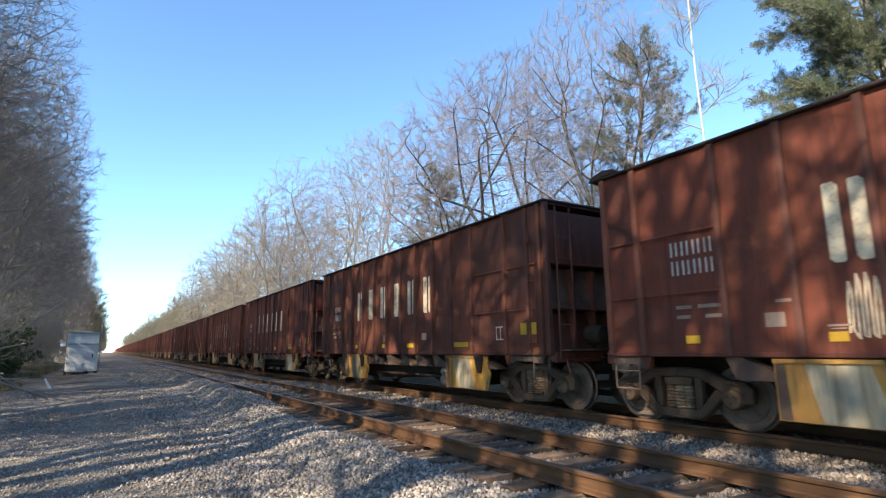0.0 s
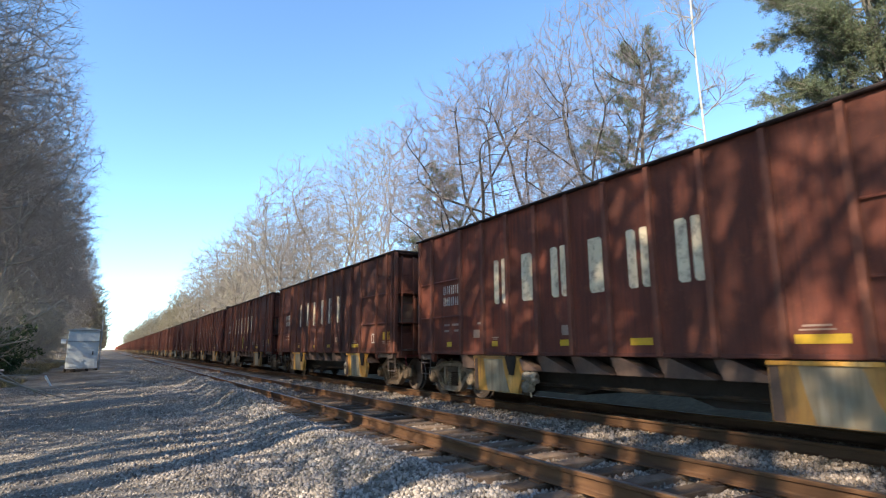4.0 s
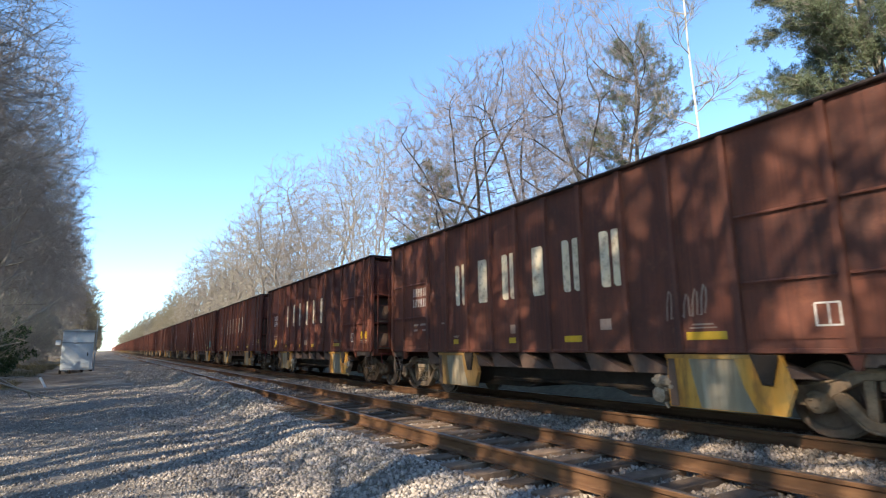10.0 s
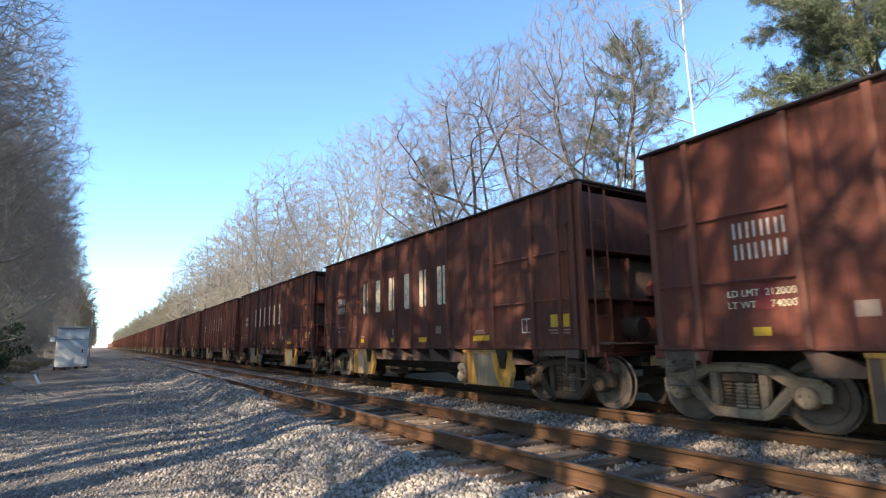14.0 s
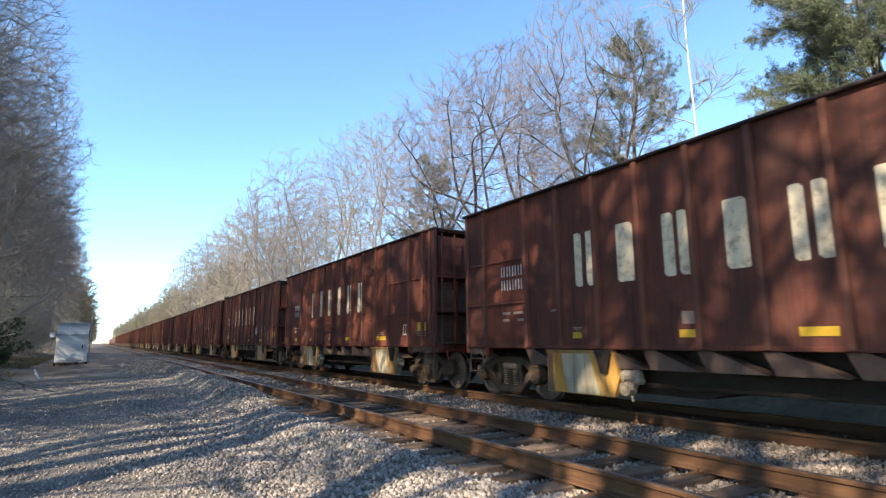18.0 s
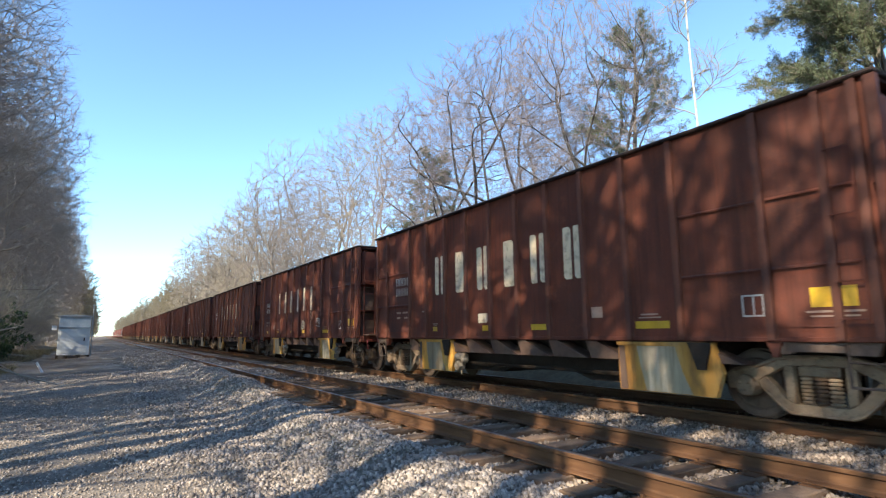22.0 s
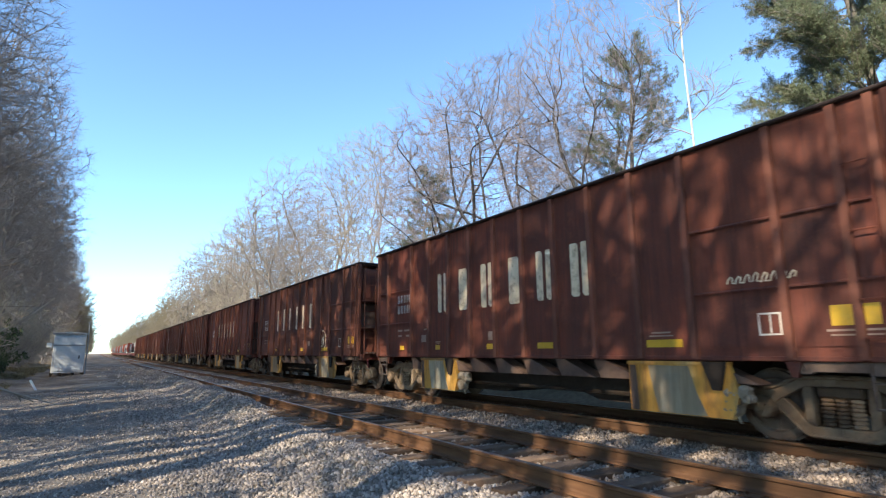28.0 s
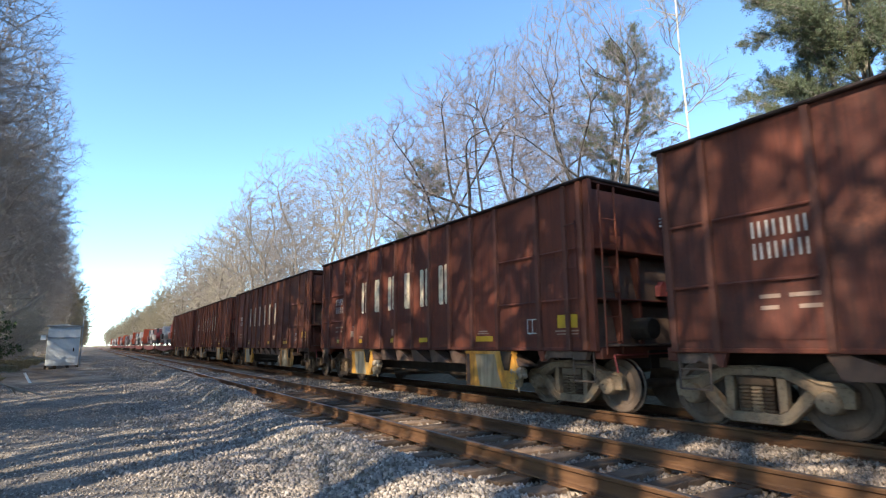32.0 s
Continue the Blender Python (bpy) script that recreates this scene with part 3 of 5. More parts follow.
def hopper_car(style):
    mat = RUSTS[style]
    rng = random.Random(40 + style)
    car = tagged(new("hopper_car"), ("rusty red-brown steel hopper car with white lettering blocks", "dark brown rusty hopper car with worn white blocks",
                 "oxide-red hopper car with faded white blocks", "faded brown hopper car with stained ribbed sides")[style], "railway car", "cars of the ballast train")
    zb, zt = 1.10, 4.01
    for s in (-1, 1):
        near = s < 0
        xs = s * SHEET
        edge = [(0.04, zb), (0.12, 1.92), (0.05, 1.95), (0.14, 2.78), (0.03, 2.81), (0.06, zt)]     # each tier of the end leans in
        sheet = Geo().prism([(u(d + 0.14), z) for d, z in edge] + [(u(BODY - d), z) for d, z in edge[::-1]], "x", xs - 0.012, xs + 0.012)
        rib = Geo().prism([(-0.052, 0), (-0.045, 0.072), (0.045, 0.072), (0.052, 0)], "z", zb - 0.03, zt - 0.012)
        rib.v = [(s * (SHEET + 0.005 + p[1]), p[0], p[2]) for p in rib.v]
        bays = ((0.18, 0.84), (0.97, 2.20), (10.46, 11.59), (11.72, 12.72))
        ledges = [Geo().prism([(s * SHEET, z), (s * (SHEET + 0.055), z - 0.012), (s * (SHEET + 0.055), z + 0.006), (s * SHEET, z + 0.05)], "y", u(d1), u(d0)) for d0, d1 in bays for z in (1.94, 2.82)]
        plates = [Geo().prism([(u(d), zb - 0.06), (u(d + 0.22), zb - 0.06), (u(d + 0.92), 0.75), (u(d + 0.13), 0.75)], "x", *sorted((s * 1.2, s * (HW - 0.09)))) for d in (2.15, 3.98, 4.87, 5.78, 6.68, 7.59, 8.5, 10.3)]
        gussets = [Geo().prism([(u(d) - 0.09, zb - 0.06), (u(d) + 0.09, zb - 0.06), (u(d) + 0.03, 0.86), (u(d) - 0.03, 0.86)], "x", *sorted((s * (HW - 0.15), s * (HW - 0.06)))) for d in (0.9, 11.65)]
        if not near:
            outline = [(xs - 0.012, u(0.05)), (xs - 0.012, u(BODY - 0.05)), (xs + 0.012, u(BODY - 0.05))]
            for d in RIBS[::-1]:
                outline += [(xs + o, u(d) + w) for o, w in ((0.012, -0.05), (0.08, -0.045), (0.08, 0.045), (0.012, 0.05))]
            sheet = Geo().prism(outline + [(xs + 0.012, u(0.05))], "z", zb, zt)
        side = part("side_sheet", sheet, mat, car)
        part("side_sill", Geo().box(*sorted((s * (SHEET - 0.10), s * (SHEET + 0.03))), u(BODY), u(0.14), zb - 0.055, zb + 0.008), mat, side, bevel=0.01)
        part("top_chord", Geo().box(*sorted((s * (HW - 0.19), s * (HW + 0.02))), u(BODY) - 0.02, u(0.14) + 0.02, zt - 0.005, zt + 0.045), M_RIM, car, "blackened top edge", bevel=0.015)
        if near:
            # ribs lighter than the sheet: dust and painted skylight
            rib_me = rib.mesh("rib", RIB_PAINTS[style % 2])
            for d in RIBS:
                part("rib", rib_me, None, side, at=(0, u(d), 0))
            for g in ledges:
                part("ledge", g, mat, side)
            for d0, d1 in bays:
                for z0, z1 in ((1.22, 1.85), (1.962, 2.73), (2.842, 3.97)):
                    part("bay_panel", Geo().box(-SHEET - 0.028, -SHEET - 0.011, u(d1), u(d0), z0, z1), mat, side)
            for g in plates:
                part("chute_plate", g, M_DUST, car, "dust-covered sloping plate")
            for g in gussets:
                part("gusset", g, mat, car)
        for d0, d1 in ((2.80, 4.32), (9.25, 10.85))[:2 if near else 0]:
            x0, x1 = sorted((s * (HW - 0.13), s * (HW - 0.04)))
            door = part("discharge_panel", Geo().prism([(u(d0), 0.30), (u(d0), 1.0), (u(d1), 1.0), (u(d1 + 0.12), 0.62), (u(d1), 0.30)], "x", x0, x1), M_DOOR, car, "worn yellow and white painted panel")
            if near:
                part("panel_lip", Geo().box(x0 - 0.03, x1 + 0.03, u(d1), u(d0), 0.98, 1.03), M_DOOR, door)
                part("white_patch", Geo().prism([(u(d0 + 0.50), 0.31), (u(d0 + 0.42), 0.64), (u(d0 + 0.36), 0.97), (u(d0 + 1.02), 0.97), (u(d0 + 1.12), 0.62), (u(d0 + 1.26), 0.31)], "x", x0 - 0.004, x0 - 0.001), M_DOORWHITE, door, "worn white paint")
                part("bare_strip", Geo().prism([(u(d0 + 0.02), 0.31), (u(d0 + 0.02), 0.97), (u(d0 + 0.13), 0.97), (u(d0 + 0.16), 0.31)], "x", x0 - 0.006, x0 - 0.001), M_DUST, door, "rusty strip where the paint has gone")
                # the wedge of shadow on the panel, made as a dark plate
                part("dark_hanger", Geo().prism([(u(d1 - 0.35), 1.03), (u(d1), 1.03), (u(d1 - 0.1), 0.66), (u(d1 - 0.22), 0.66)], "x", x0 - 0.05, x0 - 0.01), M_UNDER, door)
    # ends
    for e in (-1, 1):
        ye = u(0.14) if e > 0 else u(BODY)
        def yb(a, b):
            return sorted((ye + e * a, ye + e * b))
        wall = Geo().box(-1.432, 1.432, *yb(-0.42, -0.38), 1.1, 4.0)
        tiers = [Geo().prism([(ye + e * d0, z0), (ye + e * d1, z1), (ye + e * (d1 - 0.05), z1), (ye + e * (d1 - 0.24), z1 + 0.06), (ye + e * (d1 - 0.24), z0), (ye + e * (d0 - 0.05), z0)], "x", -1.432, 1.432)
                 for z0, z1, d0, d1 in ((2.82, 3.86, -0.03, -0.07), (1.95, 2.70, -0.06, -0.20), (1.12, 1.85, -0.05, -0.20))]
        beams = [Geo().box(-1.52, 1.52, *yb(-0.30, 0.02), z, z + 0.035) for z in (2.78, 1.91)]
        cover = Geo().box(-1.43, 1.43, *yb(-0.41, -0.02), 3.968, 4.012)
        posts = [Geo().box(x - 0.05, x + 0.05, *yb(-0.10, 0.025), 1.05, 3.995) for x in (-1.545, 1.545)]
        if e > 0:
            part("end_wall", Geo().prism([(ye - 0.42, 1.05), (ye - 0.42, 4.0), (ye - 0.07, 4.0), (ye - 0.03, 2.82), (ye + 0.02, 2.80), (ye - 0.20, 2.76), (ye - 0.06, 1.95), (ye + 0.02, 1.93), (ye - 0.20, 1.87), (ye - 0.05, 1.12), (ye - 0.05, 1.05)], "x", -1.50, 1.50), mat, car)
        else:
            end = part("end_wall", wall, mat, car)
            for g, m in zip(tiers, (mat, M_DUST, M_DUST) if style in (0, 2) else (mat, M_DUST, mat)):
                part("end_plate", g, m, end, "leaning end plate")
            for g in beams:
                part("end_beam", g, mat, end, bevel=0.008)
            part("end_cover", cover, mat, end)
            for g in posts:
                part("end_post", g, mat, end, bevel=0.01)
            for x in (-0.95, -0.40, 0.95):
                part("end_rib", Geo().prism([(x, 1.16), (x + 0.09, 1.16), (x + 0.07, 2.7), (x + 0.02, 2.7)], "y", *yb(-0.26, -0.01)), mat, end)
            part("end_walkway", Geo().box(-1.35, 1.35, *yb(0.0, 0.30), 1.13, 1.165), M_DUST, car, "dusty steel end platform", bevel=0.006)
            part("brake_bracket", Geo().prism([(0.14, 2.02), (0.32, 2.02), (0.36, 2.24), (0.26, 2.30), (0.14, 2.2)], "y", *yb(-0.05, 0.07)), M_REDPIPE, car, "faded red brake bracket")
            part("brake_rod", Geo().rod((0.62, ye - 0.10, 2.10), (0.95, ye - 0.16, 1.18), 0.022).rod((0.95, ye - 0.16, 1.18), (0.30, ye - 0.2, 0.86), 0.02).rod((0.48, ye - 0.12, 2.1), (0.40, ye - 0.14, 1.2), 0.014), M_UNDER, car, "dark brake chain and rod")
        part("end_chord", Geo().box(-1.58, 1.58, *yb(-0.12, 0.03), 4.0, 4.055), M_RIM, car, bevel=0.015)
        lx0, lx1 = 1.40 * e, 1.02 * e
        lg = Geo().rod((lx0, ye + e * 0.09, 1.0), (lx0, ye + e * 0.09, 3.9), 0.018).rod((lx1, ye + e * 0.09, 1.0), (lx1, ye + e * 0.09, 3.9), 0.018)
        rungs = [Geo().rod((lx0, ye + e * 0.09, 1.2 + 0.42 * k), (lx1, ye + e * 0.09, 1.2 + 0.42 * k), 0.011) for k in range(6)]
        if e > 0:
            for g in rungs:
                lg.add(g.v, g.f)
        lad = part("ladder", lg, mat, car, "steel end ladder")
        if e < 0:
            for g in rungs:
                part("rung", g, mat, lad)
        part("end_sill", Geo().box(-1.5, 1.5, *yb(-0.1, 0.06), 0.92, 1.12), mat, car, bevel=0.015)
        cp = part("coupler", Geo().box(-0.09, 0.09, *yb(0.0, 0.46), 0.74, 0.92).prism([(-0.16, ye + e * 0.38), (0.17, ye + e * 0.38), (0.17, ye + e * 0.58), (0.05, ye + e * 0.66), (-0.05, ye + e * 0.54), (-0.16, ye + e * 0.62)], "z", 0.70, 0.98), M_TRUCK, car, "rusty steel coupler", bevel=0.01)
        part("coupler_lift_bar", Geo().rod((1.3 * e, ye + e * 0.14, 0.98), (0.1, ye + e * 0.14, 1.0), 0.016).rod((1.3 * e, ye + e * 0.14, 0.98), (1.3 * e, ye + e * 0.2, 0.7), 0.016), M_REDPIPE, car)
        part("air_hose", Geo().rod((0.35, ye + e * 0.1, 0.85), (0.38, ye + e * 0.32, 0.5), 0.026).rod((0.38, ye + e * 0.32, 0.5), (0.3, ye + e * 0.55, 0.42), 0.026), M_RIM, car)
        for s in (-1, 1):
            if s > 0:
                continue
            st = Geo()
            a, b = ye - e * 0.12, ye - e * 0.58
            st.rod((s * 1.5, a, 1.06), (s * 1.5, a, 0.55), 0.015).rod((s * 1.5, b, 1.06), (s * 1.5, b, 0.55), 0.015).rod((s * 1.5, a, 0.55), (s * 1.5, b, 0.55), 0.016).rod((s * 1.5, a, 0.82), (s * 1.5, b, 0.82), 0.012)
            part("stirrup_step", st, M_STEP, car, "worn steel step")
    for d0, d1 in ((0.25, 0.95), (11.55, 12.75)):
        g = Geo().prism([(u(d0), 1.04), (u(d1), 1.04), (u(d1 - 0.05), 0.90), (u(d1 - 0.30), 0.90), (u(d1 - 0.34), 0.93), (u(d0 + 0.30), 0.93), (u(d0 + 0.26), 0.90), (u(d0 + 0.05), 0.90)], "x", -1.50, -1.40)
        g.lathe("x", (0, u(d0 + 0.15), 0.965), [(0.05, -1.512), (0.05, -1.49)], 10)
        part("jacking_sill", g, M_STEP, car, "worn dusty sill over the truck")
    rail = Geo().box(-HW - 0.045, -HW - 0.025, u(12.71), u(12.73), 1.25, 3.30)
    for z in (1.30, 1.72, 2.48, 3.25):
        rail.rod((-HW - 0.035, u(12.44), z), (-HW - 0.035, u(12.72), z), 0.010, 5).rod((-HW - 0.035, u(12.46), z), (-HW + 0.03, u(12.46), z), 0.010, 5)
    part("side_ladder", rail, mat, car, "steel rungs beside the corner post")
    # brake gear on the near end
    ye = -BODY / 2
    wheel = Geo()
    for k in range(16):
        a0, a1 = 2 * math.pi * k / 16, 2 * math.pi * (k + 1) / 16
        wheel.rod((0.55 + 0.27 * math.cos(a0), ye - 0.10, 2.3 + 0.27 * math.sin(a0)), (0.55 + 0.27 * math.cos(a1), ye - 0.10, 2.3 + 0.27 * math.sin(a1)), 0.016, 5)
    for k in range(4):
        a0 = math.pi / 4 + math.pi / 2 * k
        wheel.rod((0.55, ye - 0.06, 2.3), (0.55 + 0.27 * math.cos(a0), ye - 0.10, 2.3 + 0.27 * math.sin(a0)), 0.012, 5)
    part("brake_wheel", wheel, mat, car, "brown steel handbrake wheel")
    part("brake_housing", Geo().box(0.40, 0.70, ye - 0.12, ye, 2.08, 2.5), M_DUST, car, bevel=0.02)
    part("brake_reservoir", Geo().lathe("y", (-0.55, ye - 0.02, 1.42), [(0.02, -0.38), (0.17, -0.36), (0.19, -0.3), (0.19, 0.0)], 16), M_UNDER, car, "round grimy air tank")
    # underside
    part("centre_sill", Geo().box(-0.32, 0.32, u(BODY) - 0.1, u(0) + 0.1, 0.74, 1.05), M_UNDER, car)
    part("slope_sheet", Geo().prism([(u(2.4), 1.1), (u(10.9), 1.1), (u(10.0), 0.34), (u(8.2), 0.34), (u(7.6), 0.52), (u(6.2), 0.52), (u(5.6), 0.34), (u(3.2), 0.34)], "x", -1.08, 1.08), M_UNDER, car)
    part("air_pipe", Geo().rod((-1.22, u(4.6), 0.5), (-1.22, u(9.3), 0.5), 0.035), M_UNDER, car)
    for d in ((4.58, 10.88), (4.58,), (4.58, 10.88), (9.12,))[style]:
        y = u(d)
        cyl = Geo().lathe("y", (-1.47, y, 0.66), [(0.04, -0.24), (0.115, -0.21), (0.125, -0.10), (0.105, -0.08), (0.105, 0.06), (0.125, 0.08), (0.11, 0.15), (0.05, 0.17), (0.05, 0.24)], 12)
        cyl.lathe("x", (-1.44, y + 0.08, 0.43), [(0.05, -0.13), (0.13, -0.11), (0.15, -0.02), (0.14, 0.08)], 12)
        cyl.prism([(y - 0.20, 0.62), (y + 0.12, 0.60), (y + 0.20, 0.40), (y + 0.10, 0.29), (y - 0.02, 0.34), (y - 0.08, 0.48)], "x", -1.50, -1.36)
        cyl.lathe("x", (-1.46, y - 0.20, 0.58), [(0.03, -0.13), (0.065, -0.11), (0.07, 0.06)], 10)
        cyl.rod((-1.50, y - 0.26, 0.74), (-1.50, y - 0.12, 0.50), 0.028, 6).rod((-1.45, y + 0.02, 0.34), (-1.45, y - 0.02, 0.20), 0.025, 6)
        for q in range(9):
            cyl.lathe("x", (-1.56, y + rng.uniform(-0.10, 0.16), rng.uniform(0.36, 0.72)), [(0.018, -0.02), (0.018, 0.06)], 6)
        cyl.v = [(-1.48 + (px + 1.48) * 0.85, y + (py - y) * 0.85, 0.52 + (pz - 0.52) * 0.85) for px, py, pz in cyl.v]
        part("gate_cylinder", cyl, M_GATE, car, "pale dusty air cylinder of the discharge gate")
    add_truck(car, u(1.05))
    add_truck(car, u(11.89))
    # the load, just under the rim
    part("floor_plate", Geo().box(-1.42, 1.42, u(BODY - 0.5), u(0.5), 1.5, 1.54), M_UNDER, car)
    # painted marks: plain white shapes for the lettering, bars for the numbers
    lx = -(SHEET + 0.013)
    bx = lx - 0.018
    shapes = [[(0.0, 0.165), (0.27, 0.435)], [(0.03, 0.36)], [(0.0, 0.19), (0.26, 0.43)], [(0.06, 0.38)], [(0.0, 0.175), (0.265, 0.44)], [(0.0, 0.195), (0.265, 0.44)]]
    for k, bits in enumerate(shapes):
        d = 3.57 + 0.905 * k
        for a, b in bits:
            cut = 0.05
            poly = [(u(d + a), 2.12 + cut), (u(d + a) - cut, 2.12), (u(d + b) + 0.02, 2.12), (u(d + b), 2.14), (u(d + b), 3.07 - cut), (u(d + b) + cut, 3.07), (u(d + a) - 0.02, 3.07), (u(d + a), 3.05)]
            part("lettering_block", Geo().prism(poly, "x", lx - 0.004, lx - 0.001), M_WHITE, car, "worn white painted block")
    num = [(1.48 + 0.18 * k + o, 1.51 + 0.18 * k + o, z, z + 0.21) for k in range(4) for o in (0, 0.085) for z in (2.49, 2.21)]
    tagged(part("number_mark", bars(num, u, bx), (M_NUM, M_NUM, M_FADE, M_NUM)[style], car), "small white painted bars", kind="stuff")
    data = [(1.5, 1.75, 1.72, 1.77), (1.85, 2.2, 1.72, 1.77), (1.5, 1.72, 1.58, 1.63), (1.95, 2.2, 1.58, 1.63), (2.9, 3.12, 1.72, 1.76),
            (3.45, 3.68, 1.40, 1.425), (3.48, 3.64, 1.37, 1.385), (9.70, 10.02, 1.43, 1.455), (9.66, 10.06, 1.385, 1.405)]
    data_end = [(12.06, 12.36, 1.385, 1.41), (12.45, 12.66, 1.385, 1.41), (12.10, 12.36, 1.335, 1.355), (12.45, 12.60, 1.335, 1.355)]
    tagged(part("data_mark", bars(data[:4] + data_end, u, bx).add(*(lambda g: (g.v, g.f))(bars(data[4:], u, lx))), M_FADE, car), "faded small bars", kind="stuff")
    for d, w in ((1.62, 0.22), (3.45, 0.2), (5.55, 0.26), (7.15, 0.42), (9.6, 0.6))[style % 2:]:
        part("reflector", bars([(d, d + w, 1.23, 1.34)], u, bx if d < 2 else lx - 0.004), M_YELLOW, car, "yellow reflector strip")
    for d in ((2.75, 5.6), (5.6, 8.7), (2.75,), (5.6, 8.0))[style]:
        part("stencil_patch", bars([(d, d + 0.24, 1.42, 1.60)], u, lx), M_FADE, car, "faded pale stencil patch")
    part("yellow_square", bars([(12.12, 12.35, 1.45, 1.68), (12.45, 12.60, 1.45, 1.68)], u, bx), M_YELLOW, car, "yellow painted square")
    part("inspection_frame", bars([(11.3, 11.322, 1.36, 1.64), (11.558, 11.58, 1.36, 1.64), (11.322, 11.558, 1.618, 1.64), (11.322, 11.558, 1.36, 1.382), (11.44, 11.46, 1.382, 1.618)], u, bx), M_NUM, car, "white outlined square")
    tagged(part("end_data_mark", Geo().box(0.40, 0.95, -BODY / 2 + 0.015, -BODY / 2 + 0.055, 3.50, 3.53).box(0.40, 0.80, -BODY / 2 + 0.01, -BODY / 2 + 0.05, 3.43, 3.46).box(0.40, 0.88, -BODY / 2 + 0.01, -BODY / 2 + 0.05, 3.36, 3.39), M_NUM, car), "small pale bars", kind="stuff")
    return car


CAR_COUNT = 43
WEIGHT_CAR = 17
CAR0_Y = -7.605 - BODY / 2       # where the first car's middle stands at the start
cars = []
templates = []
for k in range(CAR_COUNT):
    style = (1, 0, 3, 0, 2, 1, 0, 3, 1, 0, 2)[k % 11]
    at = pose(FAR_C, CAR0_Y + PITCH * k, 0)
    if style >= len(templates) or templates[style] is None:
        while len(templates) <= style:
            templates.append(None)
        c = hopper_car(style)
        c.matrix_basis = at
        templates[style] = c
    else:
        c = copy_thing(templates[style], at)
    cars.append(c)


# ---- paint that only single cars carry ----
def ribbon(pts, width, x, closed=False):
    """One sprayed stroke through points (d, z) on the side that faces the road; it lies a hair prouder as it goes, to cross itself."""
    n = len(pts)
    side = []
    for k in range(n):
        a, b = pts[k - 1 if k or closed else 0], pts[(k + 1) % n if k < n - 1 or closed else k]
        t = Vector((u(b[0]) - u(a[0]), b[1] - a[1]))
        t = t.normalized() if t.length > 1e-6 else Vector((1, 0))
        side.append(Vector((-t.y, t.x)) * width / 2)
    g = Geo()
    verts, faces = [], []
    for k, ((d, z), q) in enumerate(zip(pts, side)):
        o = 0.003 + 0.0002 * k * (not closed)
        verts += [(x - 0.001, u(d) + q.x, z + q.y), (x - 0.001, u(d) - q.x, z - q.y), (x - o, u(d) - q.x, z - q.y), (x - o, u(d) + q.x, z + q.y)]
    for k in range(n if closed else n - 1):
        a, b = 4 * k, 4 * ((k + 1) % n)
        faces += [(a + e, a + (e + 1) % 4, b + (e + 1) % 4, b + e) for e in range(4)]
    if not closed:
        faces += [(0, 3, 2, 1), tuple(4 * (n - 1) + e for e in range(4))]
    return g.add(verts, faces)


def scrawl(rng, d, z, w, h, n, width=0.022):
    """A looping sprayed scrawl without meaning, in one stroke."""
    pts = []
    for k in range(n):
        c, hw, top, low = d + w * (k + 0.5) / n, 0.5 * w / n, z + h * rng.uniform(0.75, 1.0), z + h * rng.uniform(0, 0.25)
        pts += [(c - hw, low), (c - 0.75 * hw, low + 0.55 * (top - low)), (c - 0.1 * hw, top), (c + 0.35 * hw, top - 0.12 * h), (c + 0.3 * hw, low + 0.5 * (top - low)), (c + rng.uniform(-0.3, 0.5) * hw, low + 0.05 * h)]
    return ribbon(pts, width, -(SHEET + 0.013) - (0.018 if d < 2.2 or d > 10.45 else 0.0))


def ring(d, z, rd, rz, width=0.045, a0=0, a1=360):
    """A sprayed oval, or the arc of one that ends at a rib."""
    whole = a1 - a0 >= 360
    n = 28
    pts = [(d + rd * math.cos(a), z + rz * math.sin(a)) for a in (radians(a0 + (a1 - a0) * k / (n if whole else n - 1)) for k in range(n))]
    return ribbon(pts, width, -(SHEET + 0.013), whole)


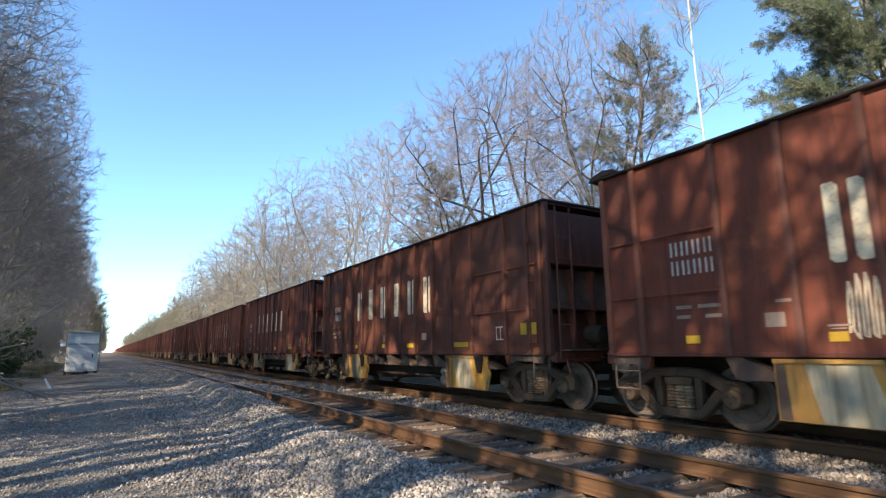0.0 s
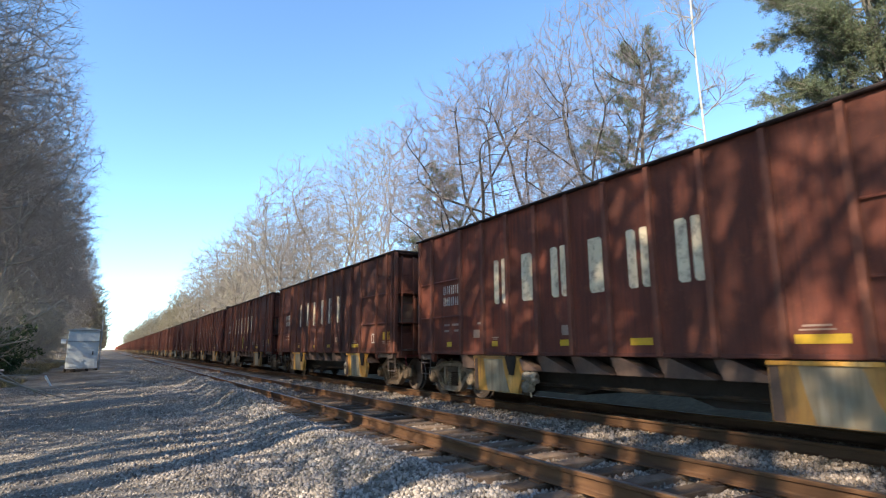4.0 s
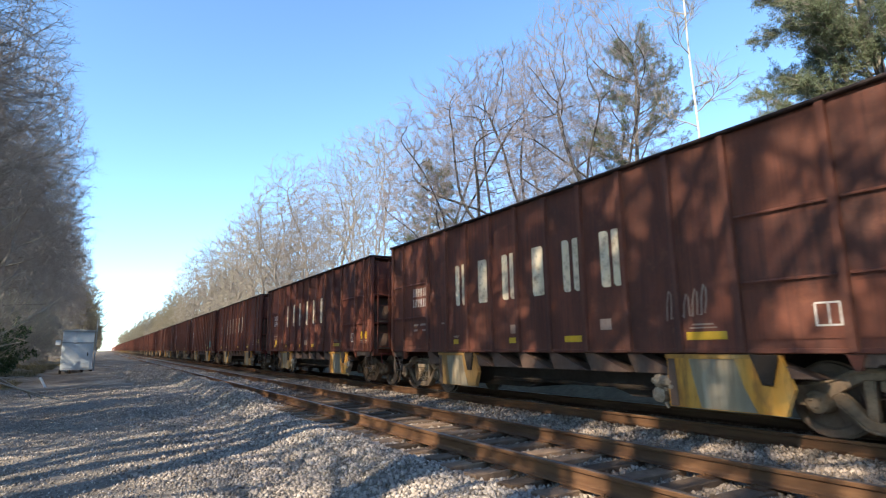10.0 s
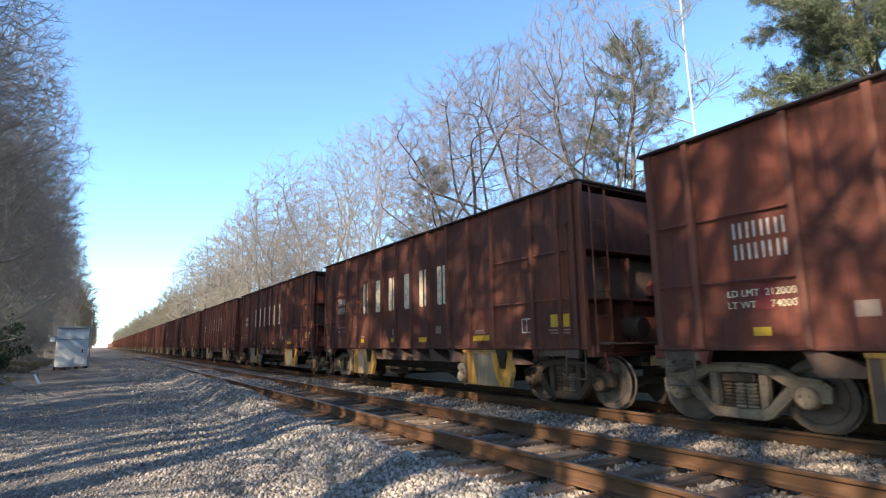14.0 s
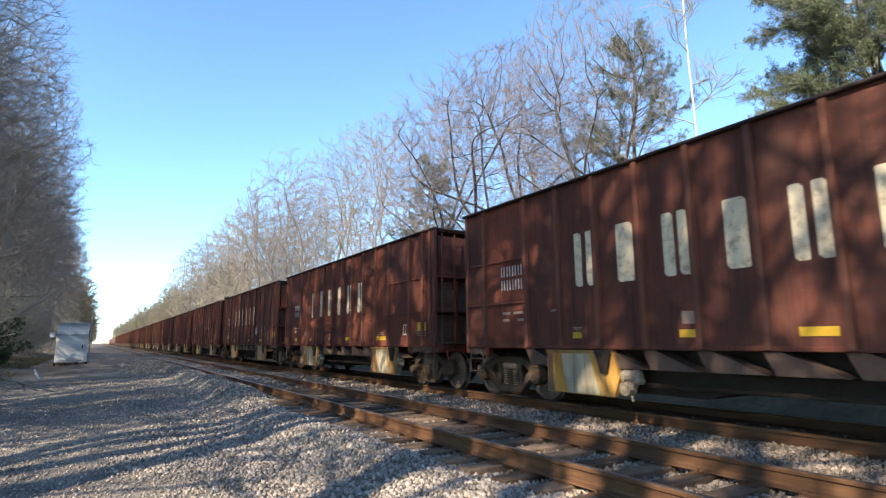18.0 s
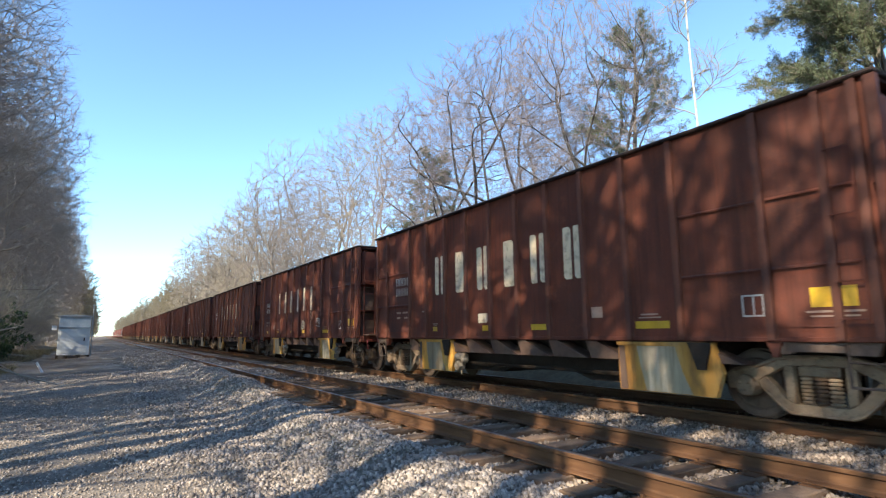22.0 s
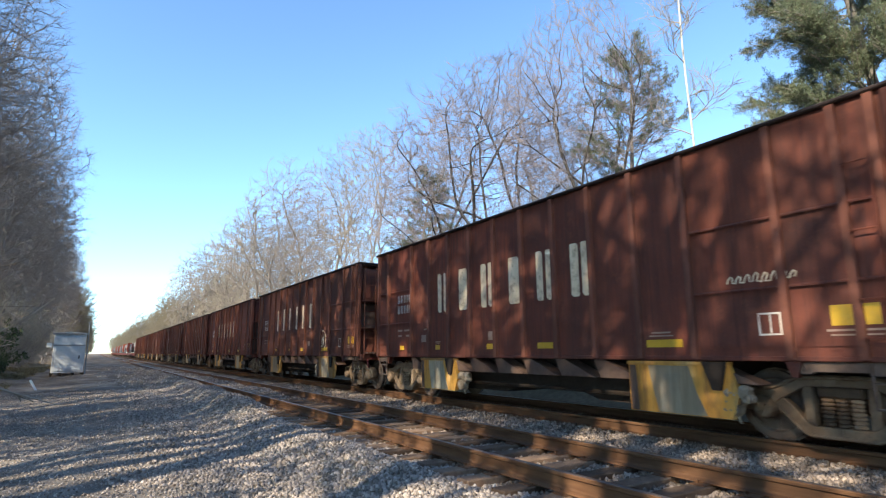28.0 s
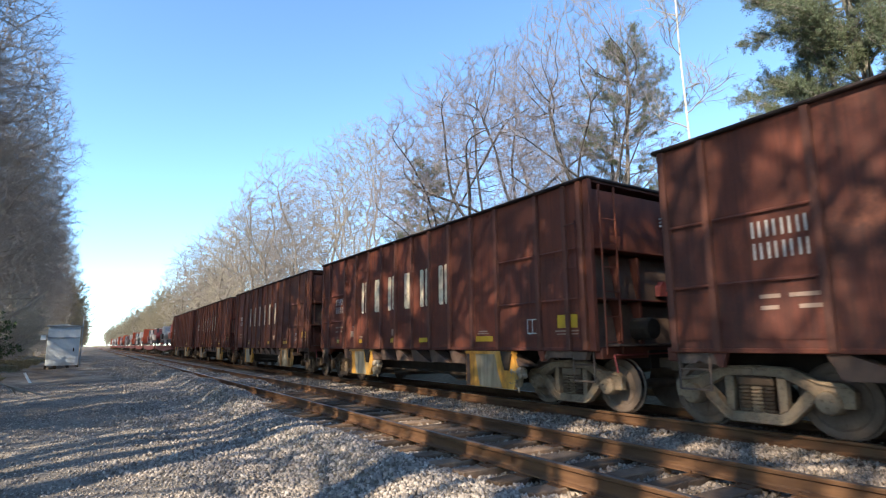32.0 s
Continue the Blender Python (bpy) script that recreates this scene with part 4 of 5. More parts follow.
SX = -(SHEET + 0.013)
for k in (1, 8, 10, 24):
    part("corner_cap", Geo().prism([(u(0.65), 4.058), (u(0.04), 4.00), (u(-0.02), 4.045), (u(0.12), 4.12), (u(0.34), 4.17), (u(0.55), 4.13)], "x", -1.63, 1.63), M_RIM, cars[k], "black sagging cover over the end wall", bevel=0.02)
tag_rng = random.Random(9)
for k, d, z, w, h, n, m in ((1, 3.67, 1.25, 0.35, 0.75, 4, M_WHITE), (4, 1.5, 1.35, 0.5, 0.4, 5, M_WHITE), (5, 4.2, 1.35, 0.55, 0.6, 5, M_FADE), (5, 9.7, 1.45, 0.5, 0.45, 4, M_WHITE),
                            (8, 6.4, 1.3, 0.3, 0.5, 3, M_FADE), (10, 9.6, 1.3, 0.5, 0.5, 4, M_WHITE), (13, 9.3, 1.5, 0.7, 0.5, 5, M_FADE), (16, 10.75, 1.28, 0.75, 0.55, 9, M_TEAL), (16, 10.78, 1.30, 0.72, 0.45, 9, M_TEAL), (16, 10.80, 1.26, 0.7, 0.6, 8, M_TEAL),
                            (21, 1.4, 1.45, 0.85, 0.4, 6, M_WHITE), (21, 8.93, 1.38, 0.42, 0.62, 3, M_WHITE), (21, 4.36, 1.27, 0.22, 0.28, 3, M_WHITE), (24, 8.6, 1.5, 0.5, 0.5, 5, M_WHITE), (24, 10.0, 1.5, 0.6, 0.5, 5, M_WHITE),
                            (28, 7.02, 1.36, 0.45, 0.42, 5, M_WHITE), (28, 8.84, 1.52, 0.56, 0.30, 5, M_NUM), (30, 9.85, 1.55, 0.6, 0.4, 4, M_WHITE), (34, 10.95, 2.02, 0.9, 0.14, 8, M_WHITE),
                            (35, 9.4, 1.35, 0.45, 0.45, 4, M_WHITE), (42, 9.9, 1.5, 0.4, 0.5, 4, M_FADE), (26, 4.0, 1.3, 0.3, 0.5, 3, M_WHITE), (38, 5.2, 1.3, 0.3, 0.7, 3, M_FADE)):
    part("graffiti", scrawl(tag_rng, d, z, w, h, n), m, cars[k], "sprayed tag")
part("sprayed_ring", ring(9.42, 1.70, 0.63, 0.54, 0.05, 88, 272), M_WHITE, cars[21], "sprayed white oval that ends at a rib")
part("sprayed_ring", ring(9.65, 1.6, 0.34, 0.36), M_WHITE, cars[35], "sprayed white ring")
part("sprayed_ring", ring(5.6, 2.6, 0.28, 0.3), M_WHITE, cars[33], "sprayed white ring")
part("sprayed_arrow", ribbon([(8.16, 2.08), (8.26, 1.80), (8.17, 1.80), (8.24, 2.06), (8.22, 1.62), (8.22, 1.38), (8.12, 1.38), (8.22, 1.18), (8.31, 1.37), (8.24, 1.38)], 0.022, SX), M_WHITE, cars[28], "sprayed white arrow")
part("sprayed_line", ribbon([(8.80, 1.52), (9.1, 1.48), (9.42, 1.49)], 0.022, SX), M_NUM, cars[28], "sprayed line under a tag")
part("sprayed_line", ribbon([(3.88, 2.03), (3.95, 1.90), (3.89, 1.78), (3.95, 1.62), (3.93, 1.25)], 0.018, SX), M_NUM, cars[28], "thin sprayed squiggle")
for k, rects, m in ((12, [(4.2, 4.9, 1.22, 2.3), (5.1, 5.8, 1.22, 2.1), (8.7, 9.4, 1.22, 2.0), (9.6, 10.5, 1.3, 2.2)], M_REDPANEL), (8, [(6.03, 6.15, 1.16, 1.93)], M_LIME), (8, [(5.56, 5.92, 1.22, 1.30)], M_LIME),
                    (16, [(5.55, 5.85, 1.35, 1.62)], M_FADE), (14, [(6.2, 6.6, 1.3, 1.5)], M_FADE), (27, [(5.4, 5.7, 1.4, 1.6)], M_WHITE), (33, [(6.0, 6.3, 1.35, 1.75)], M_FADE),
                    (19, [(0.55, 0.85, 1.45, 1.7)], M_YELLOW), (24, [(1.5, 1.85, 1.4, 1.62)], M_YELLOW), (42, [(0.75, 1.05, 1.55, 1.8)], M_YELLOW), (14, [(1.75, 2.1, 1.35, 1.55)], M_YELLOW)):
    for rc in rects:
        part("paint_patch", bars([rc], u, SX - (0.021 if rc[0] < 2.2 or rc[0] > 10.45 else 0.002)), m, cars[k], "fresh painted patch")


def weight_lettering(car, lines, rest):
    """Stencilled load words on the end bay, with bars for figures that are worn away."""
    for z, words in zip((1.735, 1.585), lines):
        txt = bpy.data.curves.new("weight_lettering", "FONT")
        txt.body, txt.size, txt.extrude = words, 0.125, 0.001
        txt.materials.append(M_WHITE)
        ob = new("weight_lettering", txt)
        ob.parent = car
        ob.matrix_basis = Matrix.Translation((SX - 0.022, u(1.32), z)) @ Matrix(((0, 0, -1, 0), (-1, 0, 0, 0), (0, 1, 0, 0), (0, 0, 0, 1)))
    for c in car.children:
        if c.name.startswith("data_mark"):
            c.data = bars(rest, u, SX - 0.018).mesh("data_mark", M_FADE)


weight_lettering(cars[WEIGHT_CAR], ("LD LMT  212000", "LT WT     74000"), [(2.16, 2.2, 1.66, 1.68)])
for k in (2, 10):
    weight_lettering(cars[k], ("LD LMT", "LT WT"), [(1.95, 2.2, 1.74, 1.82), (1.99, 2.2, 1.59, 1.67)])
part("paint_patch", bars([(1.68, 1.92, 1.56, 1.88)], u, SX - 0.0185, 0.003), M_REDPANEL, cars[WEIGHT_CAR], "dull red painted square")


# ---- flat cars with machines, at the end of the train ----
def flat_car(i):
    car = tagged(new("flat_car"), "faded red flat car loaded with track machines", "railway car", "flat cars at the end")
    ln = 16.5
    part("deck", Geo().box(-1.45, 1.45, -ln / 2, ln / 2, 1.08, 1.2), M_REDFLAT, car, bevel=0.015)
    for s in (-1, 1):
        part("side_sill", Geo().prism([(-ln / 2, 1.07), (ln / 2, 1.07), (ln / 2, 0.85), (3.5, 0.6), (-3.5, 0.6), (-ln / 2, 0.85)], "x", *sorted((s * 1.3, s * 1.42))), M_REDFLAT, car)
        part("end_sill", Geo().box(-1.4, 1.4, *sorted((s * (ln / 2 - 0.1), s * (ln / 2 + 0.08))), 0.8, 1.07), M_REDFLAT, car)
        part("coupler", Geo().box(-0.12, 0.12, *sorted((s * ln / 2, s * (ln / 2 + 0.6))), 0.72, 0.94), M_TRUCK, car)
        add_truck(car, s * 6.4)
    return car


def rail_machine(kind):
    """A boxy track machine: frame, engine house, cab with panes, boom and wheels."""
    body = (M_ORANGE, M_CREAM, M_REDFLAT, M_DARKMACH)[kind]
    th = tagged(new("track_machine"), ("orange-red track machine with a tall end plate", "cream track machine with dark fittings", "long orange-red machine with a boom", "dark steel track machine with pale cab")[kind], "machine", "machines on the flat cars")
    ln = (5.6, 4.6, 6.4, 5.0)[kind]
    part("chassis", Geo().box(-1.1, 1.1, -ln / 2, ln / 2, 0.35, 0.62), M_DARKMACH, th, bevel=0.02)
    part("engine_house", Geo().prism([(-ln / 2, 0.62), (-ln / 2, 1.9), (-ln / 2 + 0.3, 2.15), (-0.2, 2.15), (0, 1.7), (0, 0.62)], "x", -1.2, 1.2), body, th, bevel=0.03)
    cab = part("cab", Geo().prism([(0.15, 0.62), (0.15, 2.3), (1.7, 2.3), (1.95, 1.4), (1.95, 0.62)], "x", -1.0, 1.0), (M_ORANGE, M_CREAM, M_CREAM, M_REDFLAT)[kind], th, bevel=0.03)
    for s in (-1, 1):
        part("pane", Geo().box(*sorted((s * 1.0, s * 1.012)), 0.4, 1.55, 1.35, 2.1), M_RIM, cab)
    if kind == 0:
        part("end_plate", Geo().box(-1.35, 1.35, -ln / 2 - 0.14, -ln / 2 - 0.01, 0.3, 2.55), M_ORANGE, th, "tall orange-red end plate", bevel=0.02)
    else:
        tank = Geo().lathe("x", (0, -ln / 2 - 0.35, 1.25), [(0.1, -1.25), (0.42, -1.22), (0.42, 1.22), (0.1, 1.25)], 18)
        part("drum", tank, (M_CREAM, M_CREAM, M_REDPIPE, M_CREAM)[kind], th, "round drum")
        for x in (-1.15, 0.3):
            part("work_head", Geo().prism([(-ln / 2 - 0.5, 0.2), (-ln / 2 - 0.1, 0.2), (-ln / 2 - 0.05, 1.9), (-ln / 2 - 0.2, 2.2), (-ln / 2 - 0.4, 1.6)], "x", x, x + 0.22), (M_REDPIPE, M_CREAM, M_DARKMACH, M_CREAM)[(kind + int(x > 0)) % 4], th, "upright work head")
    part("side_tank", Geo().box(-1.42, -1.2, -ln / 2 + 0.3, -0.4, 0.7, 1.35), (M_ORANGE, M_DARKMACH, M_CREAM, M_REDFLAT)[kind], th, bevel=0.03)
    part("boom", Geo().rod((0.2, 1.9, 2.0), (0.2, ln / 2 + 0.4, 1.0), 0.12, 8), M_DARKMACH, th)
    part("hydraulic_ram", Geo().rod((-0.5, 1.9, 0.9), (-0.5, ln / 2 + 0.2, 1.6), 0.07, 8), M_GALV, th)
    part("exhaust", Geo().rod((0.7, -0.9, 2.1), (0.7, -0.9, 2.7), 0.06, 8), M_DARKMACH, th)
    for s in (-1, 1):
        for y in (-ln / 2 + 0.8, ln / 2 - 0.8):
            part("wheel", Geo().lathe("x", (0, 0, 0), [(0.12, -0.07), (0.30, -0.06), (0.31, 0.05), (0.34, 0.07), (0.12, 0.08)], 16).mesh("wheel", M_DARKMACH), None, th, at=(s * 0.78, y, 0.345))
    return th


FLATS, FLAT_PITCH = 11, 18.0
FLAT0_Y = CAR0_Y + PITCH * (CAR_COUNT - 1) + PITCH / 2 + FLAT_PITCH / 2
flats, machines = [], []
flat_proto = flat_car(0)
machine_protos = [rail_machine(k) for k in range(4)]
for k in range(FLATS):
    flats.append(flat_proto if k == 0 else copy_thing(flat_proto, pose(FAR_C, FLAT0_Y + FLAT_PITCH * k, 0)))
    for j, off in enumerate((-4.4, 3.6)):
        m = (2 * k + j + (k // 3)) % 4
        ob = machine_protos[m] if all(mm[2] != m for mm in machines) else copy_thing(machine_protos[m], Matrix.Identity(4))
        machines.append((ob, FLAT0_Y + FLAT_PITCH * k + off, m))


# ---- equipment shed and post ----
def shed():
    th = tagged(new("equipment_shed"), "silver-grey metal signal equipment shed on short legs", "shed")
    th.matrix_basis = pose(-1.26, 39.3, 0.0, 0, 0, 3)
    w, d, h = 0.77, 0.90, 2.30
    part("body", Geo().box(-w, w, -d, d, 0.12, h), M_SHED, th, bevel=0.02)
    part("roof", Geo().prism([(-w - 0.08, h), (w + 0.08, h), (w + 0.08, h + 0.05), (0.0, h + 0.14), (-w - 0.08, h + 0.05)], "y", -d - 0.1, d + 0.1), M_SHED_ROOF, th, bevel=0.01)
    dr = part("door", Geo().box(-w + 0.1, w - 0.12, -d - 0.03, -d - 0.002, 0.22, 1.62), M_SHED, th, bevel=0.01)
    part("handle", Geo().box(w - 0.3, w - 0.24, -d - 0.07, -d - 0.03, 0.9, 1.1), M_UNDER, dr)
    part("drip_rail", Geo().box(-w - 0.01, w + 0.01, -d - 0.05, -d - 0.002, 1.64, 1.70), M_SHED_ROOF, th)
    for x in (-0.75, -0.3, 0.3, 0.75):
        for y in (-0.85, 0.85):
            part("leg", Geo().box(x - 0.06, x + 0.06, y - 0.06, y + 0.06, -0.12, 0.12), M_UNDER, th)
    part("meter_box", Geo().box(-w - 0.32, -w - 0.08, -0.9, -0.7, 1.55, 1.8), M_POST, th, "small white box")
    part("conduit", Geo().rod((w + 0.10, -0.6, -0.1), (w + 0.10, -0.6, 3.0), 0.03), M_SHED_ROOF, th)
    return th


shed()
post = tagged(new("marker_post", Geo().rod((0.12, 0, -0.2), (-0.20, 0.04, 0.40), 0.042, 8).mesh("marker_post", M_POST)), "leaning white plastic marker post in the gravel", "post")
post.location = (-1.85, 27.6, float(ground_z(np.array(-1.85), np.array(27.6))))


# ---- trees ----
def tubes(segs, sides):
    """Tapered tubes from an array of segments (n, 8): p0, p1, r0, r1."""
    s = np.asarray(segs, float)
    p, q, r0, r1 = s[:, 0:3], s[:, 3:6], s[:, 6], s[:, 7]
    d = q - p
    d /= np.maximum(np.linalg.norm(d, axis=1, keepdims=True), 1e-9)
    ref = np.where(np.abs(d[:, 2:3]) > 0.9, np.array([[1.0, 0, 0]]), np.array([[0, 0, 1.0]]))
    a = np.cross(d, ref)
    a /= np.linalg.norm(a, axis=1, keepdims=True)
    b = np.cross(d, a)
    ang = 2 * math.pi * np.arange(sides) / sides
    ring = np.cos(ang)[None, :, None] * a[:, None] + np.sin(ang)[None, :, None] * b[:, None]
    V = np.concatenate([p[:, None] + ring * r0[:, None, None], q[:, None] + ring * r1[:, None, None]], 1).reshape(-1, 3)
    k = np.arange(sides)
    quad = np.stack([k, (k + 1) % sides, sides + (k + 1) % sides, sides + k], 1)
    F = (quad[None] + (2 * sides) * np.arange(len(s))[:, None, None]).reshape(-1, 4)
    return V, F


def grow(rng, start, way, length, r0, r1, steps, wobble, lift):
    """A crooked branch as a list of points with radii."""
    p, d = np.array(start, float), np.array(way, float)
    pts = [(p.copy(), r0)]
    for i in range(steps):
        d = d + rng.normal(0, wobble, 3) + np.array([0, 0, lift])
        d /= np.linalg.norm(d)
        p = p + d * length / steps
        pts.append((p.copy(), r0 + (r1 - r0) * (i + 1) / steps))
    return pts


def to_segs(pts):
    return [(*a[0], *b[0], a[1], b[1]) for a, b in zip(pts, pts[1:])]


def along(pts, f):
    x = f * (len(pts) - 1)
    i = min(int(x), len(pts) - 2)
    w = x - i
    d = pts[i + 1][0] - pts[i][0]
    return pts[i][0] * (1 - w) + pts[i + 1][0] * w, d / np.linalg.norm(d), pts[i][1] * (1 - w) + pts[i + 1][1] * w


def side_way(rng, d, angle):
    """A direction that leaves d at about that angle."""
    r = rng.normal(0, 1, 3)
    r -= d * np.dot(r, d)
    r /= np.linalg.norm(r)
    return d * math.cos(angle) + r * math.sin(angle)


def bare_tree(seed, height, spread, limbs=14, subs=8, twigs=7, sprigs=5, low=0.3, twig_r=0.011, forks=1, bark=None, twig=None, name="bare_tree", lean=0.04, wob=0.03, fan=0.22, top=0.6, el0=0.22, girth=1.0):
    """A leafless tree at the origin: trunk and a crown of fine branches."""
    rng = np.random.default_rng(seed)
    thick, fine, trunk, stems = [], [], [], []
    r_base = girth * (0.011 * height + 0.03)
    for fk in range(forks):
        a = 2 * math.pi * fk / forks + rng.uniform(0, 0.8)
        tilt = rng.normal(0, lean, 2) if forks == 1 else fan * np.array([math.cos(a), math.sin(a)]) * rng.uniform(0.6, 1.2)
        t = grow(rng, (0, 0, -0.5), (tilt[0], tilt[1], 1), height * rng.uniform(0.88, 0.96) + 0.5, r_base * (1 if forks == 1 else 0.72), 0.03, 12, wob, 0.03)
        trunk += to_segs(t)
        stems.append(t)
    for li in range(limbs):
        t = stems[li % forks]
        f = low + (0.97 - low) * ((li + rng.uniform(0, 1)) / limbs)
        p, d, r = along(t, f)
        az = 2.4 * li + rng.normal(0, 0.4)
        el = el0 + 0.62 * f
        way = np.array([math.cos(az) * math.cos(el), math.sin(az) * math.cos(el), math.sin(el)])
        ln = spread * (1.05 - (1.05 - top) * f * f) * rng.uniform(0.75, 1.2)
        limb = grow(rng, p, way, ln, min(0.6 * r, 0.012 * ln + 0.015), 0.012, 7, 0.17, 0.045)
        thick += to_segs(limb)
        for si in range(subs):
            p, d, r = along(limb, 0.22 + 0.78 * (si + rng.uniform(0, 1)) / subs)
            sub = grow(rng, p, side_way(rng, d, rng.uniform(0.5, 0.95)), ln * rng.uniform(0.22, 0.45), max(0.6 * r, 0.014), twig_r, 4, 0.18, 0.08)
            thick += to_segs(sub)
            for ti in range(twigs):
                p, d, r = along(sub, 0.15 + 0.85 * (ti + rng.uniform(0, 1)) / twigs)
                tw = grow(rng, p, side_way(rng, d, rng.uniform(0.4, 0.9)), rng.uniform(0.6, 1.3), twig_r, twig_r * 0.55, 2, 0.2, 0.12)
                fine += to_segs(tw)
                for gi in range(sprigs):
                    p, d, r = along(tw, rng.uniform(0.1, 1.0))
                    e = p + side_way(rng, d, rng.uniform(0.3, 0.9)) * rng.uniform(0.25, 0.65) + np.array([0, 0, 0.06])
                    fine.append((*p, *e, twig_r * 0.6, twig_r * 0.35))
    V1, F1 = tubes(thick, 4)
    V2, F2 = tubes(fine, 3)
    th = new(name)
    vt, ft = tubes(trunk, 8)
    part("trunk", array_mesh("trunk", vt, ft, bark or M_BARK, True), None, th)
    crown = array_mesh("crown", np.concatenate([V1, V2]), np.concatenate([F1, F2 + len(V1)]), bark or M_BARK)
    crown.materials.append(twig or M_TWIG)
    crown.polygons.foreach_set("material_index", (np.arange(len(crown.polygons)) >= len(F1)).astype(np.int32))
    part("crown", crown, None, th)
    return th


def colonise(rng, stems, limbs, goals, step, kill, gnarl, lift):
    """Branches grow from the stems and first limbs towards goals (n, 3) until each is reached. Gives places, parents and the trunk's count."""
    P, par = [], []
    for t in stems:
        for i, (p, r) in enumerate(t):
            par.append(len(P) - 1 if i else -1)
            P.append(p)
    start = len(P)
    for t in limbs:
        root = int(np.linalg.norm(np.array(P[:start]) - t[0][0], axis=1).argmin())
        for i, (p, r) in enumerate(t[1:]):
            par.append(len(P) - 1 if i else root)
            P.append(p)
    P = np.array(P)
    gap = np.linalg.norm(goals[:, None] - P[None], axis=2)
    near, dist = gap.argmin(1), gap.min(1)
    open_ = np.ones(len(goals), bool)
    kids = np.zeros(40000, int)
    for it in range(400):
        idx = np.nonzero(open_)[0]
        if len(idx) == 0 or len(P) > 30000:
            break
        pull = goals[idx] - P[near[idx]]
        pull /= np.maximum(np.linalg.norm(pull, axis=1, keepdims=True), 1e-6)
        src, inv = np.unique(near[idx], return_inverse=True)
        d = np.zeros((len(src), 3))
        np.add.at(d, inv, pull)
        d /= np.maximum(np.linalg.norm(d, axis=1, keepdims=True), 1e-6)
        d = d + rng.normal(0, gnarl, d.shape) + np.array([0, 0, lift])
        d /= np.linalg.norm(d, axis=1, keepdims=True)
        ok = kids[src] < 3
        src, d = src[ok], d[ok]
        if len(src) == 0:
            break
        kids[src] += 1
        fresh = P[src] + d * step
        base = len(P)
        P = np.concatenate([P, fresh])
        par += list(src)
        gap = np.linalg.norm(goals[idx][:, None] - fresh[None], axis=2)
        m = gap.min(1)
        closer = m < dist[idx]
        near[idx[closer]] = base + gap.argmin(1)[closer]
        dist[idx[closer]] = m[closer]
        open_[idx[dist[idx] < kill]] = False
    return P, np.array(par), start


